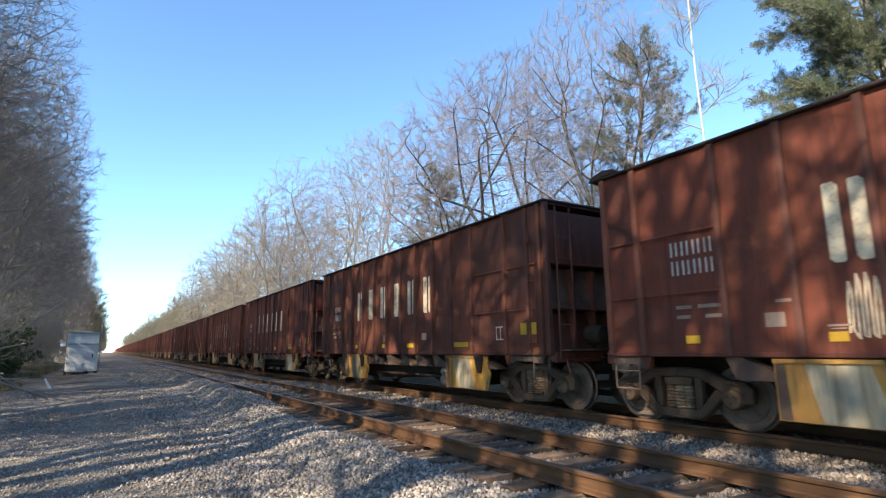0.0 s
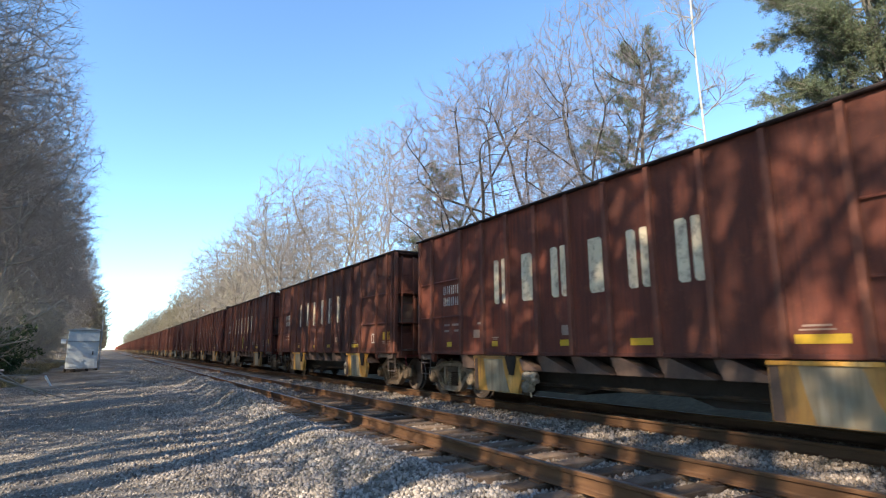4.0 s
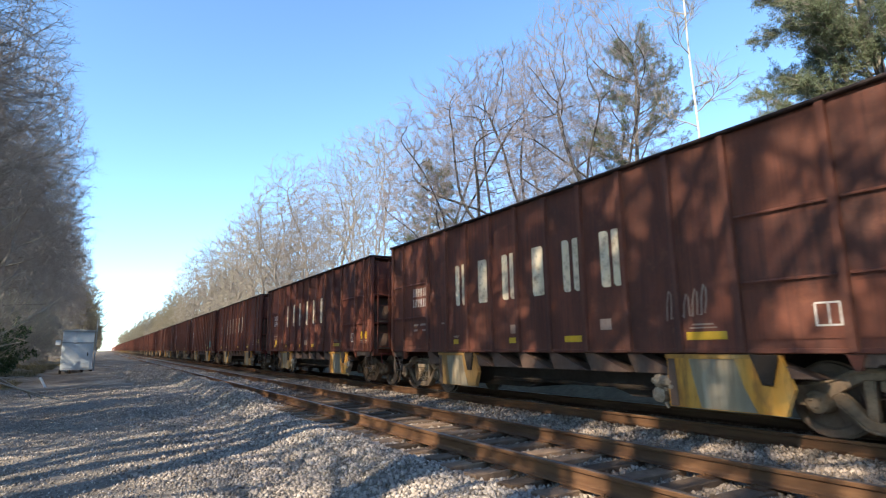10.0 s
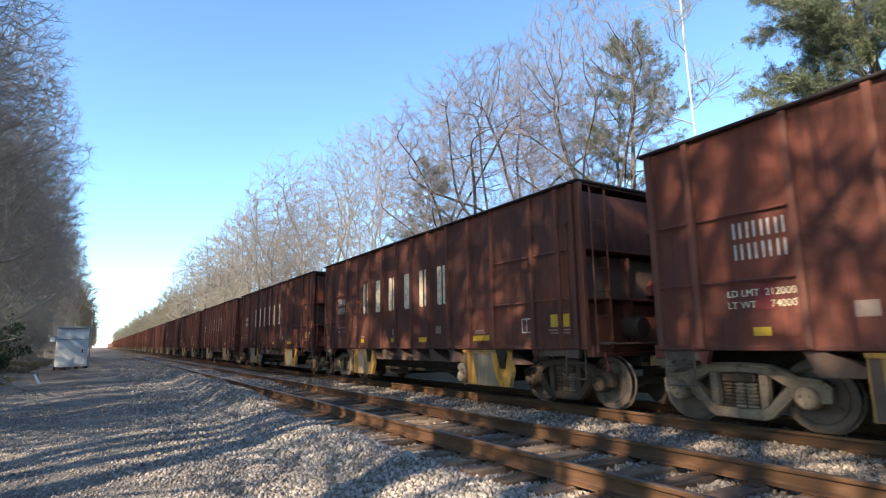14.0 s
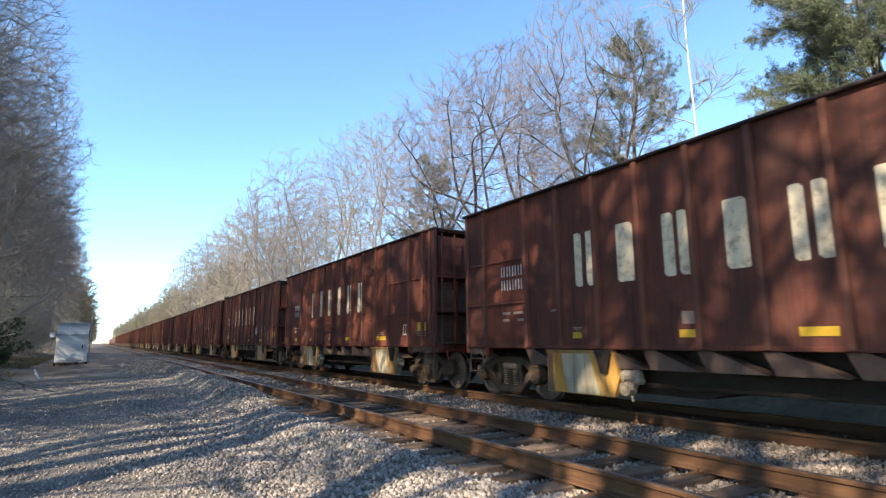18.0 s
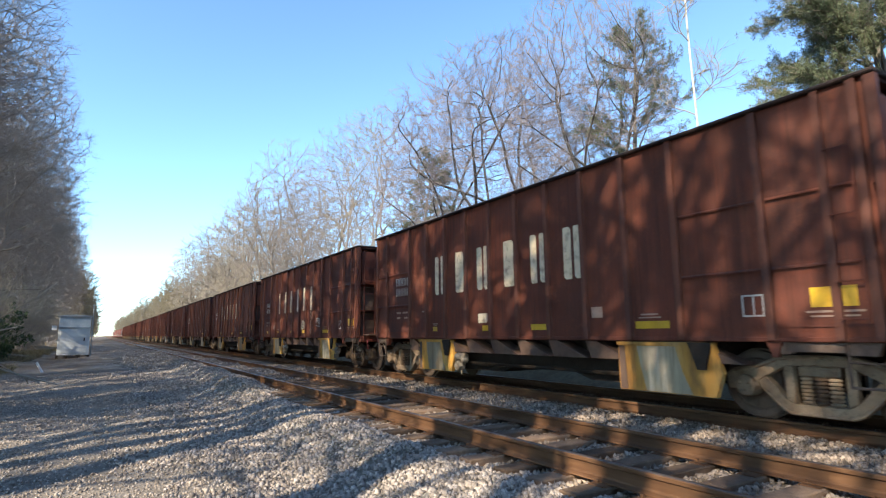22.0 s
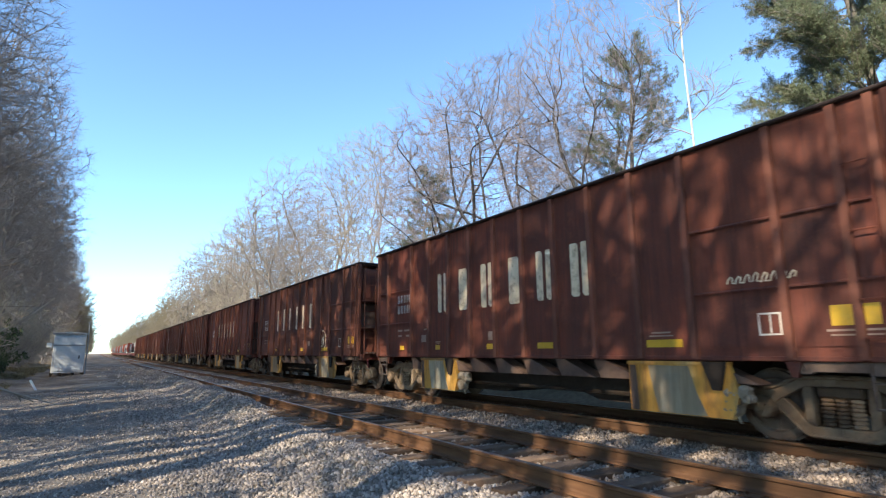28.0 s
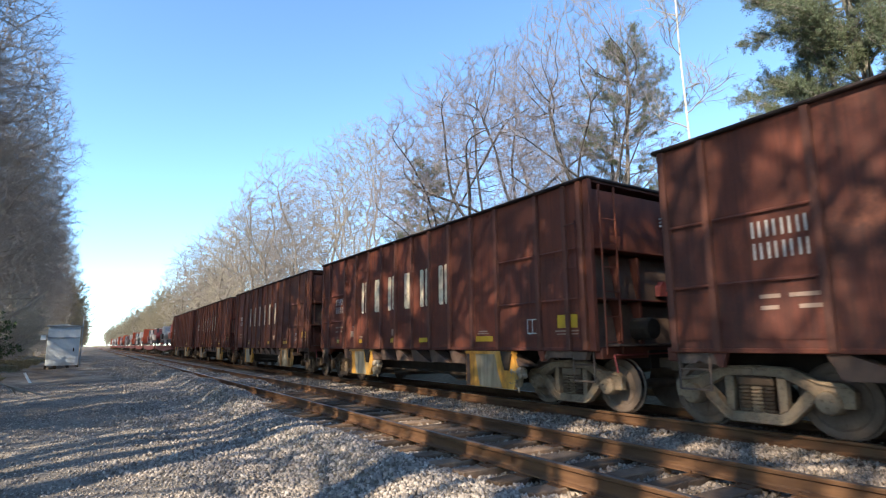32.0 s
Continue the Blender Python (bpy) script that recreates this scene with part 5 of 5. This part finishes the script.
def crown_tree(seed, height, radius, mid, half, n=1500, trunk=0.35, step=0.35, kill=0.55, sprigs=3, sprig=0.6, twig_r=0.0065, stems=1, fan=0.12, bark=None, twig=None, name="bare_tree", hollow=0.45, gnarl=0.32, lift=0.05, pipe=2.35, floor=-0.75, clump=0.55, girth=1.0, limbs=12, el=(0.35, 1.1)):
    """A leafless tree whose limbs fork again and again until they fill a lumpy crown; mid and half give its middle and half height."""
    rng = np.random.default_rng(seed)
    k = max(12, n // 14)
    way = rng.normal(0, 1, (k, 3))
    way /= np.linalg.norm(way, axis=1, keepdims=True)
    way = way[way[:, 2] > floor]
    ph = rng.uniform(0, 6.28, 3)
    az = np.arctan2(way[:, 1], way[:, 0])
    lump = 0.90 + 0.10 * np.sin(2 * az + ph[0]) + 0.09 * np.sin(5 * az + ph[1]) * np.sin(4 * way[:, 2] + ph[2])
    hubs = way * (hollow + (1 - hollow) * rng.uniform(0, 1, (len(way), 1)) ** 0.6) * lump[:, None]
    goals = hubs[rng.integers(0, len(hubs), n)] + rng.normal(0, clump / radius * 1.4, (n, 3))
    out = np.linalg.norm(goals, axis=1, keepdims=True)
    goals = np.where(out > 1.06, goals / out * rng.uniform(0.85, 1.06, (n, 1)), goals) * np.array([radius, radius, half]) + np.array([0, 0, mid])
    goals = goals[goals[:, 2] > 1.0]
    bases = []
    for q in range(stems):
        a = 2 * math.pi * q / stems + rng.uniform(0, 0.9)
        tilt = 0.0 if stems == 1 else fan * rng.uniform(0.6, 1.3)
        bases.append(grow(rng, (0.15 * math.cos(a) * (stems > 1), 0.15 * math.sin(a) * (stems > 1), -0.5), (tilt * math.cos(a), tilt * math.sin(a), 1), height * trunk * rng.uniform(0.85, 1.15) + 0.5, 0.1, 0.1, max(5, int(height * trunk / 0.7)), 0.05, 0.03))
    first = []
    for q in range(limbs):
        t = bases[q % stems]
        p, d, r = along(t, 0.35 + 0.65 * (q + rng.uniform(0, 1)) / limbs)
        a, e = 2.4 * q + rng.normal(0, 0.3), el[0] + (el[1] - el[0]) * (q / limbs) + rng.normal(0, 0.1)
        way = np.array([math.cos(a) * math.cos(e), math.sin(a) * math.cos(e), math.sin(e)])
        ln = 0.64 * min(radius / max(math.cos(e), 0.2), (mid + half - p[2]) / max(math.sin(e), 0.2))
        first.append(grow(rng, p, way, ln, 0.1, 0.1, max(5, int(ln / 0.5)), 0.12, 0.02))
    P, par, start = colonise(rng, bases, first, goals, step, kill, gnarl, lift)
    m = len(P)
    has_kid = np.zeros(m, bool)
    has_kid[par[par >= 0]] = True
    flow = np.where(has_kid, 0.0, twig_r ** pipe)
    for i in range(m - 1, -1, -1):
        if par[i] >= 0:
            flow[par[i]] += flow[i]
    r = flow ** (1 / pipe) * np.where(flow ** (1 / pipe) > 6 * twig_r, girth, 1.0)
    # smooth the zigzag of the steps
    for turn in range(2):
        child = np.full(m, -1)
        for i in range(start, m):
            if child[par[i]] < 0 or r[i] > r[child[par[i]]]:
                child[par[i]] = i
        inner = np.nonzero((child >= 0) & (par >= 0))[0]
        Q = P.copy()
        Q[inner] = 0.5 * P[inner] + 0.25 * (P[par[inner]] + P[child[inner]])
        P = Q
    i = np.nonzero(par >= 0)[0]
    segs = np.concatenate([P[par[i]], P[i], np.minimum(r[par[i]], 1.35 * r[i])[:, None], r[i][:, None]], 1)
    in_trunk = i < start
    trunk_segs = segs[in_trunk]
    limb = segs[~in_trunk]
    ri, pi_ = r[i][~in_trunk], i[~in_trunk]
    thick = limb[ri > 2.6 * twig_r]
    fine = [limb[ri <= 2.6 * twig_r]]
    tips = pi_[ri <= 2.0 * twig_r]
    heart = np.array([0, 0, mid - 0.4 * half])
    for q in range(sprigs):
        p = P[tips] * (w := rng.uniform(0, 1, (len(tips), 1))) + P[par[tips]] * (1 - w)
        d = P[tips] - P[par[tips]]
        d /= np.maximum(np.linalg.norm(d, axis=1, keepdims=True), 1e-6)
        o = P[tips] - heart
        o /= np.linalg.norm(o, axis=1, keepdims=True)
        d = 0.8 * d + 0.5 * o + rng.normal(0, 0.42, d.shape)
        d /= np.linalg.norm(d, axis=1, keepdims=True)
        e = p + d * sprig * rng.uniform(0.45, 1.25, (len(tips), 1))
        ones = np.ones((len(tips), 1))
        fine.append(np.concatenate([p, e, 0.75 * twig_r * ones, 0.35 * twig_r * ones], 1))
    V1, F1 = tubes(thick, 4)
    V2, F2 = tubes(np.concatenate(fine), 3)
    th = new(name)
    vt, ft = tubes(trunk_segs, 8)
    part("trunk", array_mesh("trunk", vt, ft, bark or M_BARK, True), None, th)
    crown = array_mesh("crown", np.concatenate([V1, V2]), np.concatenate([F1, F2 + len(V1)]), bark or M_BARK)
    crown.materials.append(twig or M_TWIG)
    crown.polygons.foreach_set("material_index", (np.arange(len(crown.polygons)) >= len(F1)).astype(np.int32))
    part("crown", crown, None, th)
    return th


def needles(rng, tips, per, length, width, mat, name):
    """Tufts of thin blades about each tip (n, 3)."""
    n = len(tips)
    d = rng.normal(0, 1, (n, per, 3))
    d[..., 2] += 0.25
    d /= np.linalg.norm(d, axis=2, keepdims=True)
    s = rng.normal(0, 1, (n, per, 3))
    s -= d * (s * d).sum(2, keepdims=True)
    s /= np.linalg.norm(s, axis=2, keepdims=True)
    ln = length * rng.uniform(0.6, 1.2, (n, per, 1))
    base = tips[:, None] + d * 0.03
    a, b, c = base - s * width, base + s * width, base + d * ln
    V = np.stack([a, b, c], 2).reshape(-1, 3)
    return array_mesh(name, V, np.arange(len(V)).reshape(-1, 3), mat)


def pine_tree(seed, height, spread, low=0.35, whorls=16, lush=1.0, name="pine_tree"):
    rng = np.random.default_rng(seed)
    th = new(name)
    trunk = grow(rng, (0, 0, -0.5), (0.02, 0.01, 1), height + 0.5, 0.012 * height + 0.03, 0.02, 12, 0.02, 0.02)
    vt, ft = tubes(to_segs(trunk), 8)
    part("trunk", array_mesh("trunk", vt, ft, M_BARK, True), None, th)
    limbs, tips = [], []
    for w in range(whorls):
        f = low + (0.98 - low) * w / (whorls - 1)
        for k in range(rng.integers(4, 7)):
            p, d, r = along(trunk, min(0.995, f + rng.normal(0, 0.012)))
            az, el = rng.uniform(0, 2 * math.pi), rng.uniform(-0.1, 0.65) + 0.6 * max(0, f - 0.7)
            way = (math.cos(az) * math.cos(el), math.sin(az) * math.cos(el), math.sin(el))
            ln = spread * (1.05 - 0.8 * ((f - low) / (1 - low)) ** 1.6) * rng.uniform(0.45, 1.15) + 0.3
            limb = grow(rng, p, way, ln, 0.035, 0.01, 5, 0.12, 0.05)
            limbs += to_segs(limb)
            for s in range(int(lush * (8 + ln * 4.5))):
                p, d, r = along(limb, rng.uniform(0.35, 1.0))
                tw = grow(rng, p, side_way(rng, d, rng.uniform(0.3, 0.9)), rng.uniform(0.3, 0.75), 0.012, 0.006, 2, 0.15, 0.16)
                limbs += to_segs(tw)
                tips += [along(tw, q)[0] + rng.normal(0, 0.05, 3) for q in (0.3, 0.55, 0.8, 1.0)]
    V, F = tubes(limbs, 3)
    part("branchwork", array_mesh("branchwork", V, F, M_BARK), None, th)
    part("crown", needles(rng, np.array(tips), 24, 0.11, 0.0055, M_NEEDLE, "crown"), None, th)
    return th


def shrub(seed, height, mat, name="shrub"):
    rng = np.random.default_rng(seed)
    th = new(name)
    segs, tips = [], []
    for k in range(26):
        az, el = rng.uniform(0, 6.28), rng.uniform(0.5, 1.4)
        b = grow(rng, (0, 0, -0.1), (math.cos(az) * math.cos(el), math.sin(az) * math.cos(el), math.sin(el)), height * rng.uniform(0.6, 1.05), 0.025, 0.006, 5, 0.18, 0.03)
        segs += to_segs(b)
        tips += [along(b, q)[0] + rng.normal(0, 0.16, 3) for q in rng.uniform(0.3, 1.0, 26)]
    V, F = tubes(segs, 3)
    part("branchwork", array_mesh("branchwork", V, F, M_BARK), None, th)
    part("foliage", needles(rng, np.array(tips), 12, 0.13, 0.028, mat, "foliage"), None, th)
    return th


def stand(proto, x, y, turn=0.0, size=1.0, first=False):
    z = float(ground_z(np.array(float(x)), np.array(float(y))))
    m = pose(x, y, z, 0, 0, turn) @ Matrix.Scale(size, 4)
    if first:
        proto.matrix_basis = m
        return proto
    t = copy_thing(proto, pose(x, y, z, 0, 0, turn))
    t.scale = (size, size, size)
    return t


T_LABEL = "tall leafless hardwood tree with fine grey twigs"
P_LABEL = "slender pale leafless tree in the sun"
G_LINE = "trees along the line"
protos = [
    tagged(crown_tree(11, 20, 4.6, 11.5, 8.7, 3200, 0.6, 0.30, 0.42, 3, 0.5, 0.0075, limbs=16, el=(0.1, 1.0)), T_LABEL, "tree", G_LINE),
    tagged(crown_tree(12, 22, 4.8, 12.5, 9.5, 1500, 0.65, 0.45, 0.65, 3, 0.7, 0.012, limbs=14), T_LABEL, "tree", G_LINE),
    tagged(crown_tree(13, 18, 4.9, 9.5, 8.5, 3200, 0.55, 0.30, 0.42, 3, 0.5, 0.0075, stems=2, limbs=18, el=(0.1, 1.0)), T_LABEL, "tree", G_LINE),
    tagged(crown_tree(14, 20, 3.8, 11.5, 8.8, 3000, 0.7, 0.30, 0.42, 4, 0.5, 0.008, twig=M_TWIG_PALE, bark=M_TWIG, stems=3, fan=0.12, gnarl=0.26, limbs=16, el=(0.6, 1.15)), P_LABEL, "tree", G_LINE),
    tagged(crown_tree(15, 20, 4.8, 10.5, 9.6, 1300, 0.55, 0.45, 0.7, 4, 0.8, 0.016, twig=M_TWIG_PALE, bark=M_BARK, stems=2, limbs=16), P_LABEL, "tree", G_LINE),
    tagged(crown_tree(16, 20, 5.0, 10.5, 9.6, 1300, 0.55, 0.45, 0.7, 4, 0.8, 0.016, stems=2, limbs=16), T_LABEL, "tree", G_LINE),
    tagged(crown_tree(17, 20, 5.0, 10.0, 9.8, 1000, 0.55, 0.5, 0.8, 3, 0.9, 0.020, limbs=14), T_LABEL, "tree", G_LINE),
    tagged(crown_tree(18, 20, 5.2, 10, 10, 620, 0.5, 0.7, 1.0, 5, 1.2, 0.04, twig=M_TWIG_FAR, bark=M_TWIG), P_LABEL, "tree", G_LINE),
    tagged(crown_tree(19, 19, 5.2, 9.5, 9.5, 620, 0.5, 0.7, 1.0, 5, 1.2, 0.04, twig=M_TWIG_FAR), T_LABEL, "tree", G_LINE),
    # these two stand only out of view, their crowns shaped for cast shade
    tagged(crown_tree(20, 22, 4.2, 16.4, 5.7, 380, 0.72, 0.65, 1.0, 3, 0.9, 0.028, girth=1.2, limbs=10), T_LABEL, "tree", G_LINE),
    tagged(crown_tree(23, 20, 4.4, 13.4, 6.8, 400, 0.62, 0.6, 0.95, 3, 0.9, 0.028, girth=1.2, limbs=10), T_LABEL, "tree", G_LINE),
]
used = set()


def plant(i, x, y, turn, size=1.0):
    p = protos[i]
    stand(p, x, y, turn, size, first=i not in used)
    used.add(i)


rnd = random.Random(5)


def row(kinds, x, y0, y1, step, spread, lo, hi, rnd=rnd, gap=(0, 0)):
    y, i = y0, 0
    while y < y1:
        at, turn, size = x + rnd.uniform(-spread, spread), rnd.uniform(0, 360), rnd.uniform(lo, hi)
        if not gap[0] < y < gap[1]:
            plant(kinds[i % len(kinds)], at, y, turn, size)
        y += step * rnd.uniform(0.7, 1.3) * (1 + max(0, y - 60) / 120)
        i += 1


# right of the line, behind the train
BIG = tagged(crown_tree(21, 16.0, 6.9, 8.8, 7.2, 12500, 0.34, 0.24, 0.30, 4, 0.50, 0.0068, stems=4, fan=0.42, twig=M_TWIG_DARK, bark=M_BARK_DARK, gnarl=0.30, hollow=0.42, girth=1.15, pipe=2.3, limbs=44, el=(0.05, 1.2), lift=0.02), "spreading leafless tree with dark fanning limbs", "tree", G_LINE)
stand(BIG, 17.8, 23.2, 20, 1.0, True)
BIG2 = tagged(crown_tree(27, 16.2, 3.7, 9.6, 6.6, 5200, 0.45, 0.24, 0.30, 3, 0.50, 0.0068, stems=2, fan=0.10, twig=M_TWIG_DARK, bark=M_BARK_DARK, gnarl=0.30, hollow=0.42, girth=1.15, pipe=2.35, limbs=28, el=(0.25, 1.2), lift=0.02), "leafless dark-limbed tree beside a pine", "tree", G_LINE)
stand(BIG2, 17.6, 16.2, 180, 1.0, True)
for i, x, y, turn, size in ((3, 17.8, 42.5, 30, 0.95), (3, 17.6, 37.0, 140, 0.87), (0, 18.4, 48.5, 200, 0.98), (2, 17.6, 60.5, 80, 1.24), (0, 17.2, 54.0, 310, 0.86)):
    plant(i, x, y, turn, size)
row((4, 5, 4), 17.2, 68, 140, 5.4, 1.0, 0.94, 1.14)
row((7, 8, 7), 16.8, 140, 750, 5.0, 1.4, 0.72, 0.98)
row((5, 4), 22.5, 62, 140, 6.5, 2.0, 0.8, 1.0)
row((7, 8), 22.0, 110, 600, 6.0, 2.0, 0.80, 0.95)
young = random.Random(8)
row((1, 6), 20.5, -26, 46, 4.2, 1.2, 0.30, 0.38, young)
PINE = tagged(pine_tree(31, 16.8, 3.2, 0.3, 30, 2.4), "tall green pine tree with open branches", "tree")
stand(PINE, 17.5, 5.1, 0, 1.0, True)
PINE2 = tagged(pine_tree(32, 14.2, 2.9, 0.35, 14, 1.0), "slim green pine among bare trees", "tree")
stand(PINE2, 19.0, 15.2, 0, 1.0, True)
PINE3 = tagged(pine_tree(33, 10.5, 1.9, 0.4, 12), "small green pine behind the train", "tree")
stand(PINE3, 15.4, 27.6, 0, 1.0, True)
BIRCH = tagged(bare_tree(41, 19, 1.4, limbs=11, subs=4, twigs=4, sprigs=3, low=0.35, bark=M_BIRCH, twig=M_TWIG_PALE, lean=0.0, wob=0.016, girth=0.2), "thin white-barked leafless tree", "tree")
for c in BIRCH.children:
    if c.name.startswith("crown"):
        c.data.materials[0] = M_TWIG_PALE
stand(BIRCH, 18.0, 11.0, 0, 1.0, True)

# left of the line
row((0, 2, 0), -6.95, 21.5, 66, 4.0, 0.5, 1.0, 1.15)
row((5, 6, 5), -7.6, 66, 140, 3.6, 0.6, 1.0, 1.15)
row((8, 8, 7), -5.2, 140, 750, 4.0, 0.8, 0.75, 0.95)
plant(8, -2.6, 152, 40, 0.74)
plant(8, -3.4, 120, 200, 0.74)
row((8, 7), -10.0, 140, 500, 6.0, 0.8, 0.9, 1.1)
row((6, 1, 5), -12.0, 32, 140, 7.5, 1.5, 0.95, 1.15)
BRUSH = tagged(bare_tree(61, 4.2, 1.7, limbs=18, subs=4, twigs=3, sprigs=1, low=0.12, forks=6, fan=0.4, twig_r=0.014, twig=M_TWIG_PALE, bark=M_TWIG, name="bare_bush"), "tangled leafless brown bush at the wood's edge", "bush", "bushes at the wood's edge")
BRUSH_AT = [(-6.0 + rnd.uniform(-0.5, 0.3), 27 + 1.9 * i + rnd.uniform(-0.5, 0.5)) for i in range(26)] + [(-8.2 + rnd.uniform(-0.8, 0.8), 30 + 2.6 * i) for i in range(18)] + [(-5.6, 80 + 6.0 * i) for i in range(14)]
# six large bushes out of view, added to shade the road
BRUSH_AT += [(-6.2 + rnd.uniform(-0.8, 0.8), -6.0 + 2.7 * i) for i in range(6, 12)]
for i, (x, y) in enumerate(BRUSH_AT):
    stand(BRUSH, x, y, rnd.uniform(0, 360), rnd.uniform(0.7, 1.25) * (1.5 if -7.5 < x < -5 and y < 26 else 1.0), i == 0)
# the wood along the service road, from far behind up to the first brush
# mostly out of view: added for the shade it throws on train and road
wood_rnd = random.Random(5)
for i in range(1204):
    wood_rnd.random()
row((10, 10, 9), -7.4, -32, 18, 3.2, 0.9, 0.95, 1.15, wood_rnd)
row((9, 9, 9), -11.5, -32, 26, 4.6, 1.2, 0.9, 1.15, wood_rnd)
# three unseen trees, added where ground and cars lacked shade
for i, x, y, turn, size in ((10, -7.3, 1.2, 200, 1.0), (2, -6.9, 11.4, 130, 0.58), (0, -7.0, 14.2, 250, 0.55)):
    plant(i, x, y, turn, size)
row((2, 0), -9.8, 19.5, 70, 5.0, 0.6, 1.0, 1.12, wood_rnd)
row((9, 9, 9), -16.0, -40, 22, 4.8, 1.6, 1.1, 1.25, wood_rnd)
SH = tagged(shrub(51, 2.4, M_SHRUB), "dense dark evergreen shrub at the wood's edge", "shrub", "shrubs at the wood's edge")
stand(SH, -5.7, 34.6, 0, 1.25, True)
for x, y, s in ((-6.4, 36.5, 1.25), (-5.1, 40.5, 1.4), (-4.6, 37.0, 0.6), (-6.3, 44, 0.75), (-7.4, 31.5, 1.1), (-6.2, 52, 0.8)):
    stand(SH, x, y, rnd.uniform(0, 360), s)


for i in range(24):
    stand(SH, 13.9 + rnd.uniform(-0.5, 1.2), -9.0 + 2.0 * i + rnd.uniform(-0.5, 0.5), rnd.uniform(0, 360), rnd.uniform(0.75, 1.15))
for x, y, turn, s in ((16.2, -1.5, 10, 2.5), (16.5, 1.8, 40, 2.4), (15.9, 4.6, 130, 2.3), (16.4, 7.4, 220, 2.4), (16.1, 10.2, 300, 2.1), (16.3, 13.4, 75, 1.9)):
    stand(SH, x, y, turn, s)


def grass(count, xr, yr, seed, label):
    rng = np.random.default_rng(seed)
    x, y = rng.uniform(*xr, count), rng.uniform(*yr, count)
    keep = np.sin(1.7 * x + 0.9 * y) + np.sin(0.6 * y - 1.1 * x) + rng.normal(0, 0.6, count) > 0.2
    x, y = x[keep], y[keep]
    tips = np.stack([x, y, ground_z(x, y)], 1)
    me = needles(rng, tips, 5, 0.28, 0.012, M_GRASS, "dry_grass")
    return tagged(new("dry_grass", me), label, "grass", kind="stuff")


grass(9000, (-6.5, -2.9), (18, 62), 71, "dry straw-coloured grass and litter at the wood's edge")


# ---- ties ----
TIE_ME = Geo().box(-1.28, 1.28, -0.115, 0.115, -0.38, -0.195).mesh("tie", M_TIE, 0.012)
PLATE_ME = Geo().box(-0.17, 0.17, -0.09, 0.09, -0.196, -0.183).box(0.075, 0.105, -0.06, -0.035, -0.19, -0.155).box(-0.105, -0.075, 0.035, 0.06, -0.19, -0.155).mesh("tie_plate", M_RAIL)
for th, n_near in ((near_track, 120), (main_track, 50)):
    rest = Geo()
    for k in range(-20, 560):
        y = 0.53 * k + rnd.uniform(-0.03, 0.03)
        if 0 <= k < n_near:
            t = part("tie", TIE_ME, None, th, at=(rnd.uniform(-0.05, 0.05), y, rnd.uniform(-0.012, 0.004)))
            t.rotation_euler = (0, 0, rnd.uniform(-0.02, 0.02))
            if k < 46 and th is near_track:
                for s in (-HALF_G, HALF_G):
                    part("tie_plate", PLATE_ME, None, t, at=(s, 0, 0))
        else:
            rest.box(-1.28, 1.28, y - 0.115, y + 0.115, -0.38, -0.2)
    tagged(part("far_ties", rest, M_TIE, th), kind="stuff")


# ---- what moves ----
TRAVEL = [
    (0, 0.0), (1, 16.02), (2, 32.12), (3, 48.27), (4, 64.47), (5, 80.73), (6, 97.02), (7, 113.35), (8, 129.7), (9, 146.09), (10, 162.49),
    (11, 178.92), (12, 195.37), (13, 211.83), (14, 228.3), (15, 244.79), (16, 261.28), (17, 277.79), (18, 294.31), (19, 310.84), (20, 327.38),
    (21, 343.93), (22, 360.49), (23, 377.06), (24, 393.64), (25, 410.24), (26, 426.85), (27, 443.48), (28, 460.12), (29, 476.77), (30, 493.45),
    (31, 510.13), (32, 526.84),
]


def travelled(t):
    i = min(int(t), 31)
    return TRAVEL[i][1] + (TRAVEL[i + 1][1] - TRAVEL[i][1]) * (t - i)


def motions():
    for k, c in enumerate(cars):
        walk(c, [(t, pose(FAR_C, CAR0_Y + PITCH * k - s, 0)) for t, s in TRAVEL])
    for k, c in enumerate(flats):
        walk(c, [(t, pose(FAR_C, FLAT0_Y + FLAT_PITCH * k - s, 0)) for t, s in TRAVEL])
    for ob, y, m in machines:
        walk(ob, [(t, pose(FAR_C, y - s, 1.205)) for t, s in TRAVEL])
    # all wheels are alike and roll alike: one set of keys serves every axle
    turning = [o for c in cars + flats for o in c.children_recursive if o.name.startswith("wheelset")]
    first = turning[0]
    walk(first, [(i / FPS, pose(0, 0, 0, math.degrees(travelled(i / FPS) / 0.4615))) for i in range(32 * FPS + 1)])
    for w in turning[1:]:
        w.rotation_mode = "QUATERNION"
        keys = w.animation_data_create()
        keys.action = first.animation_data.action
        keys.action_slot = first.animation_data.action_slot


motions()
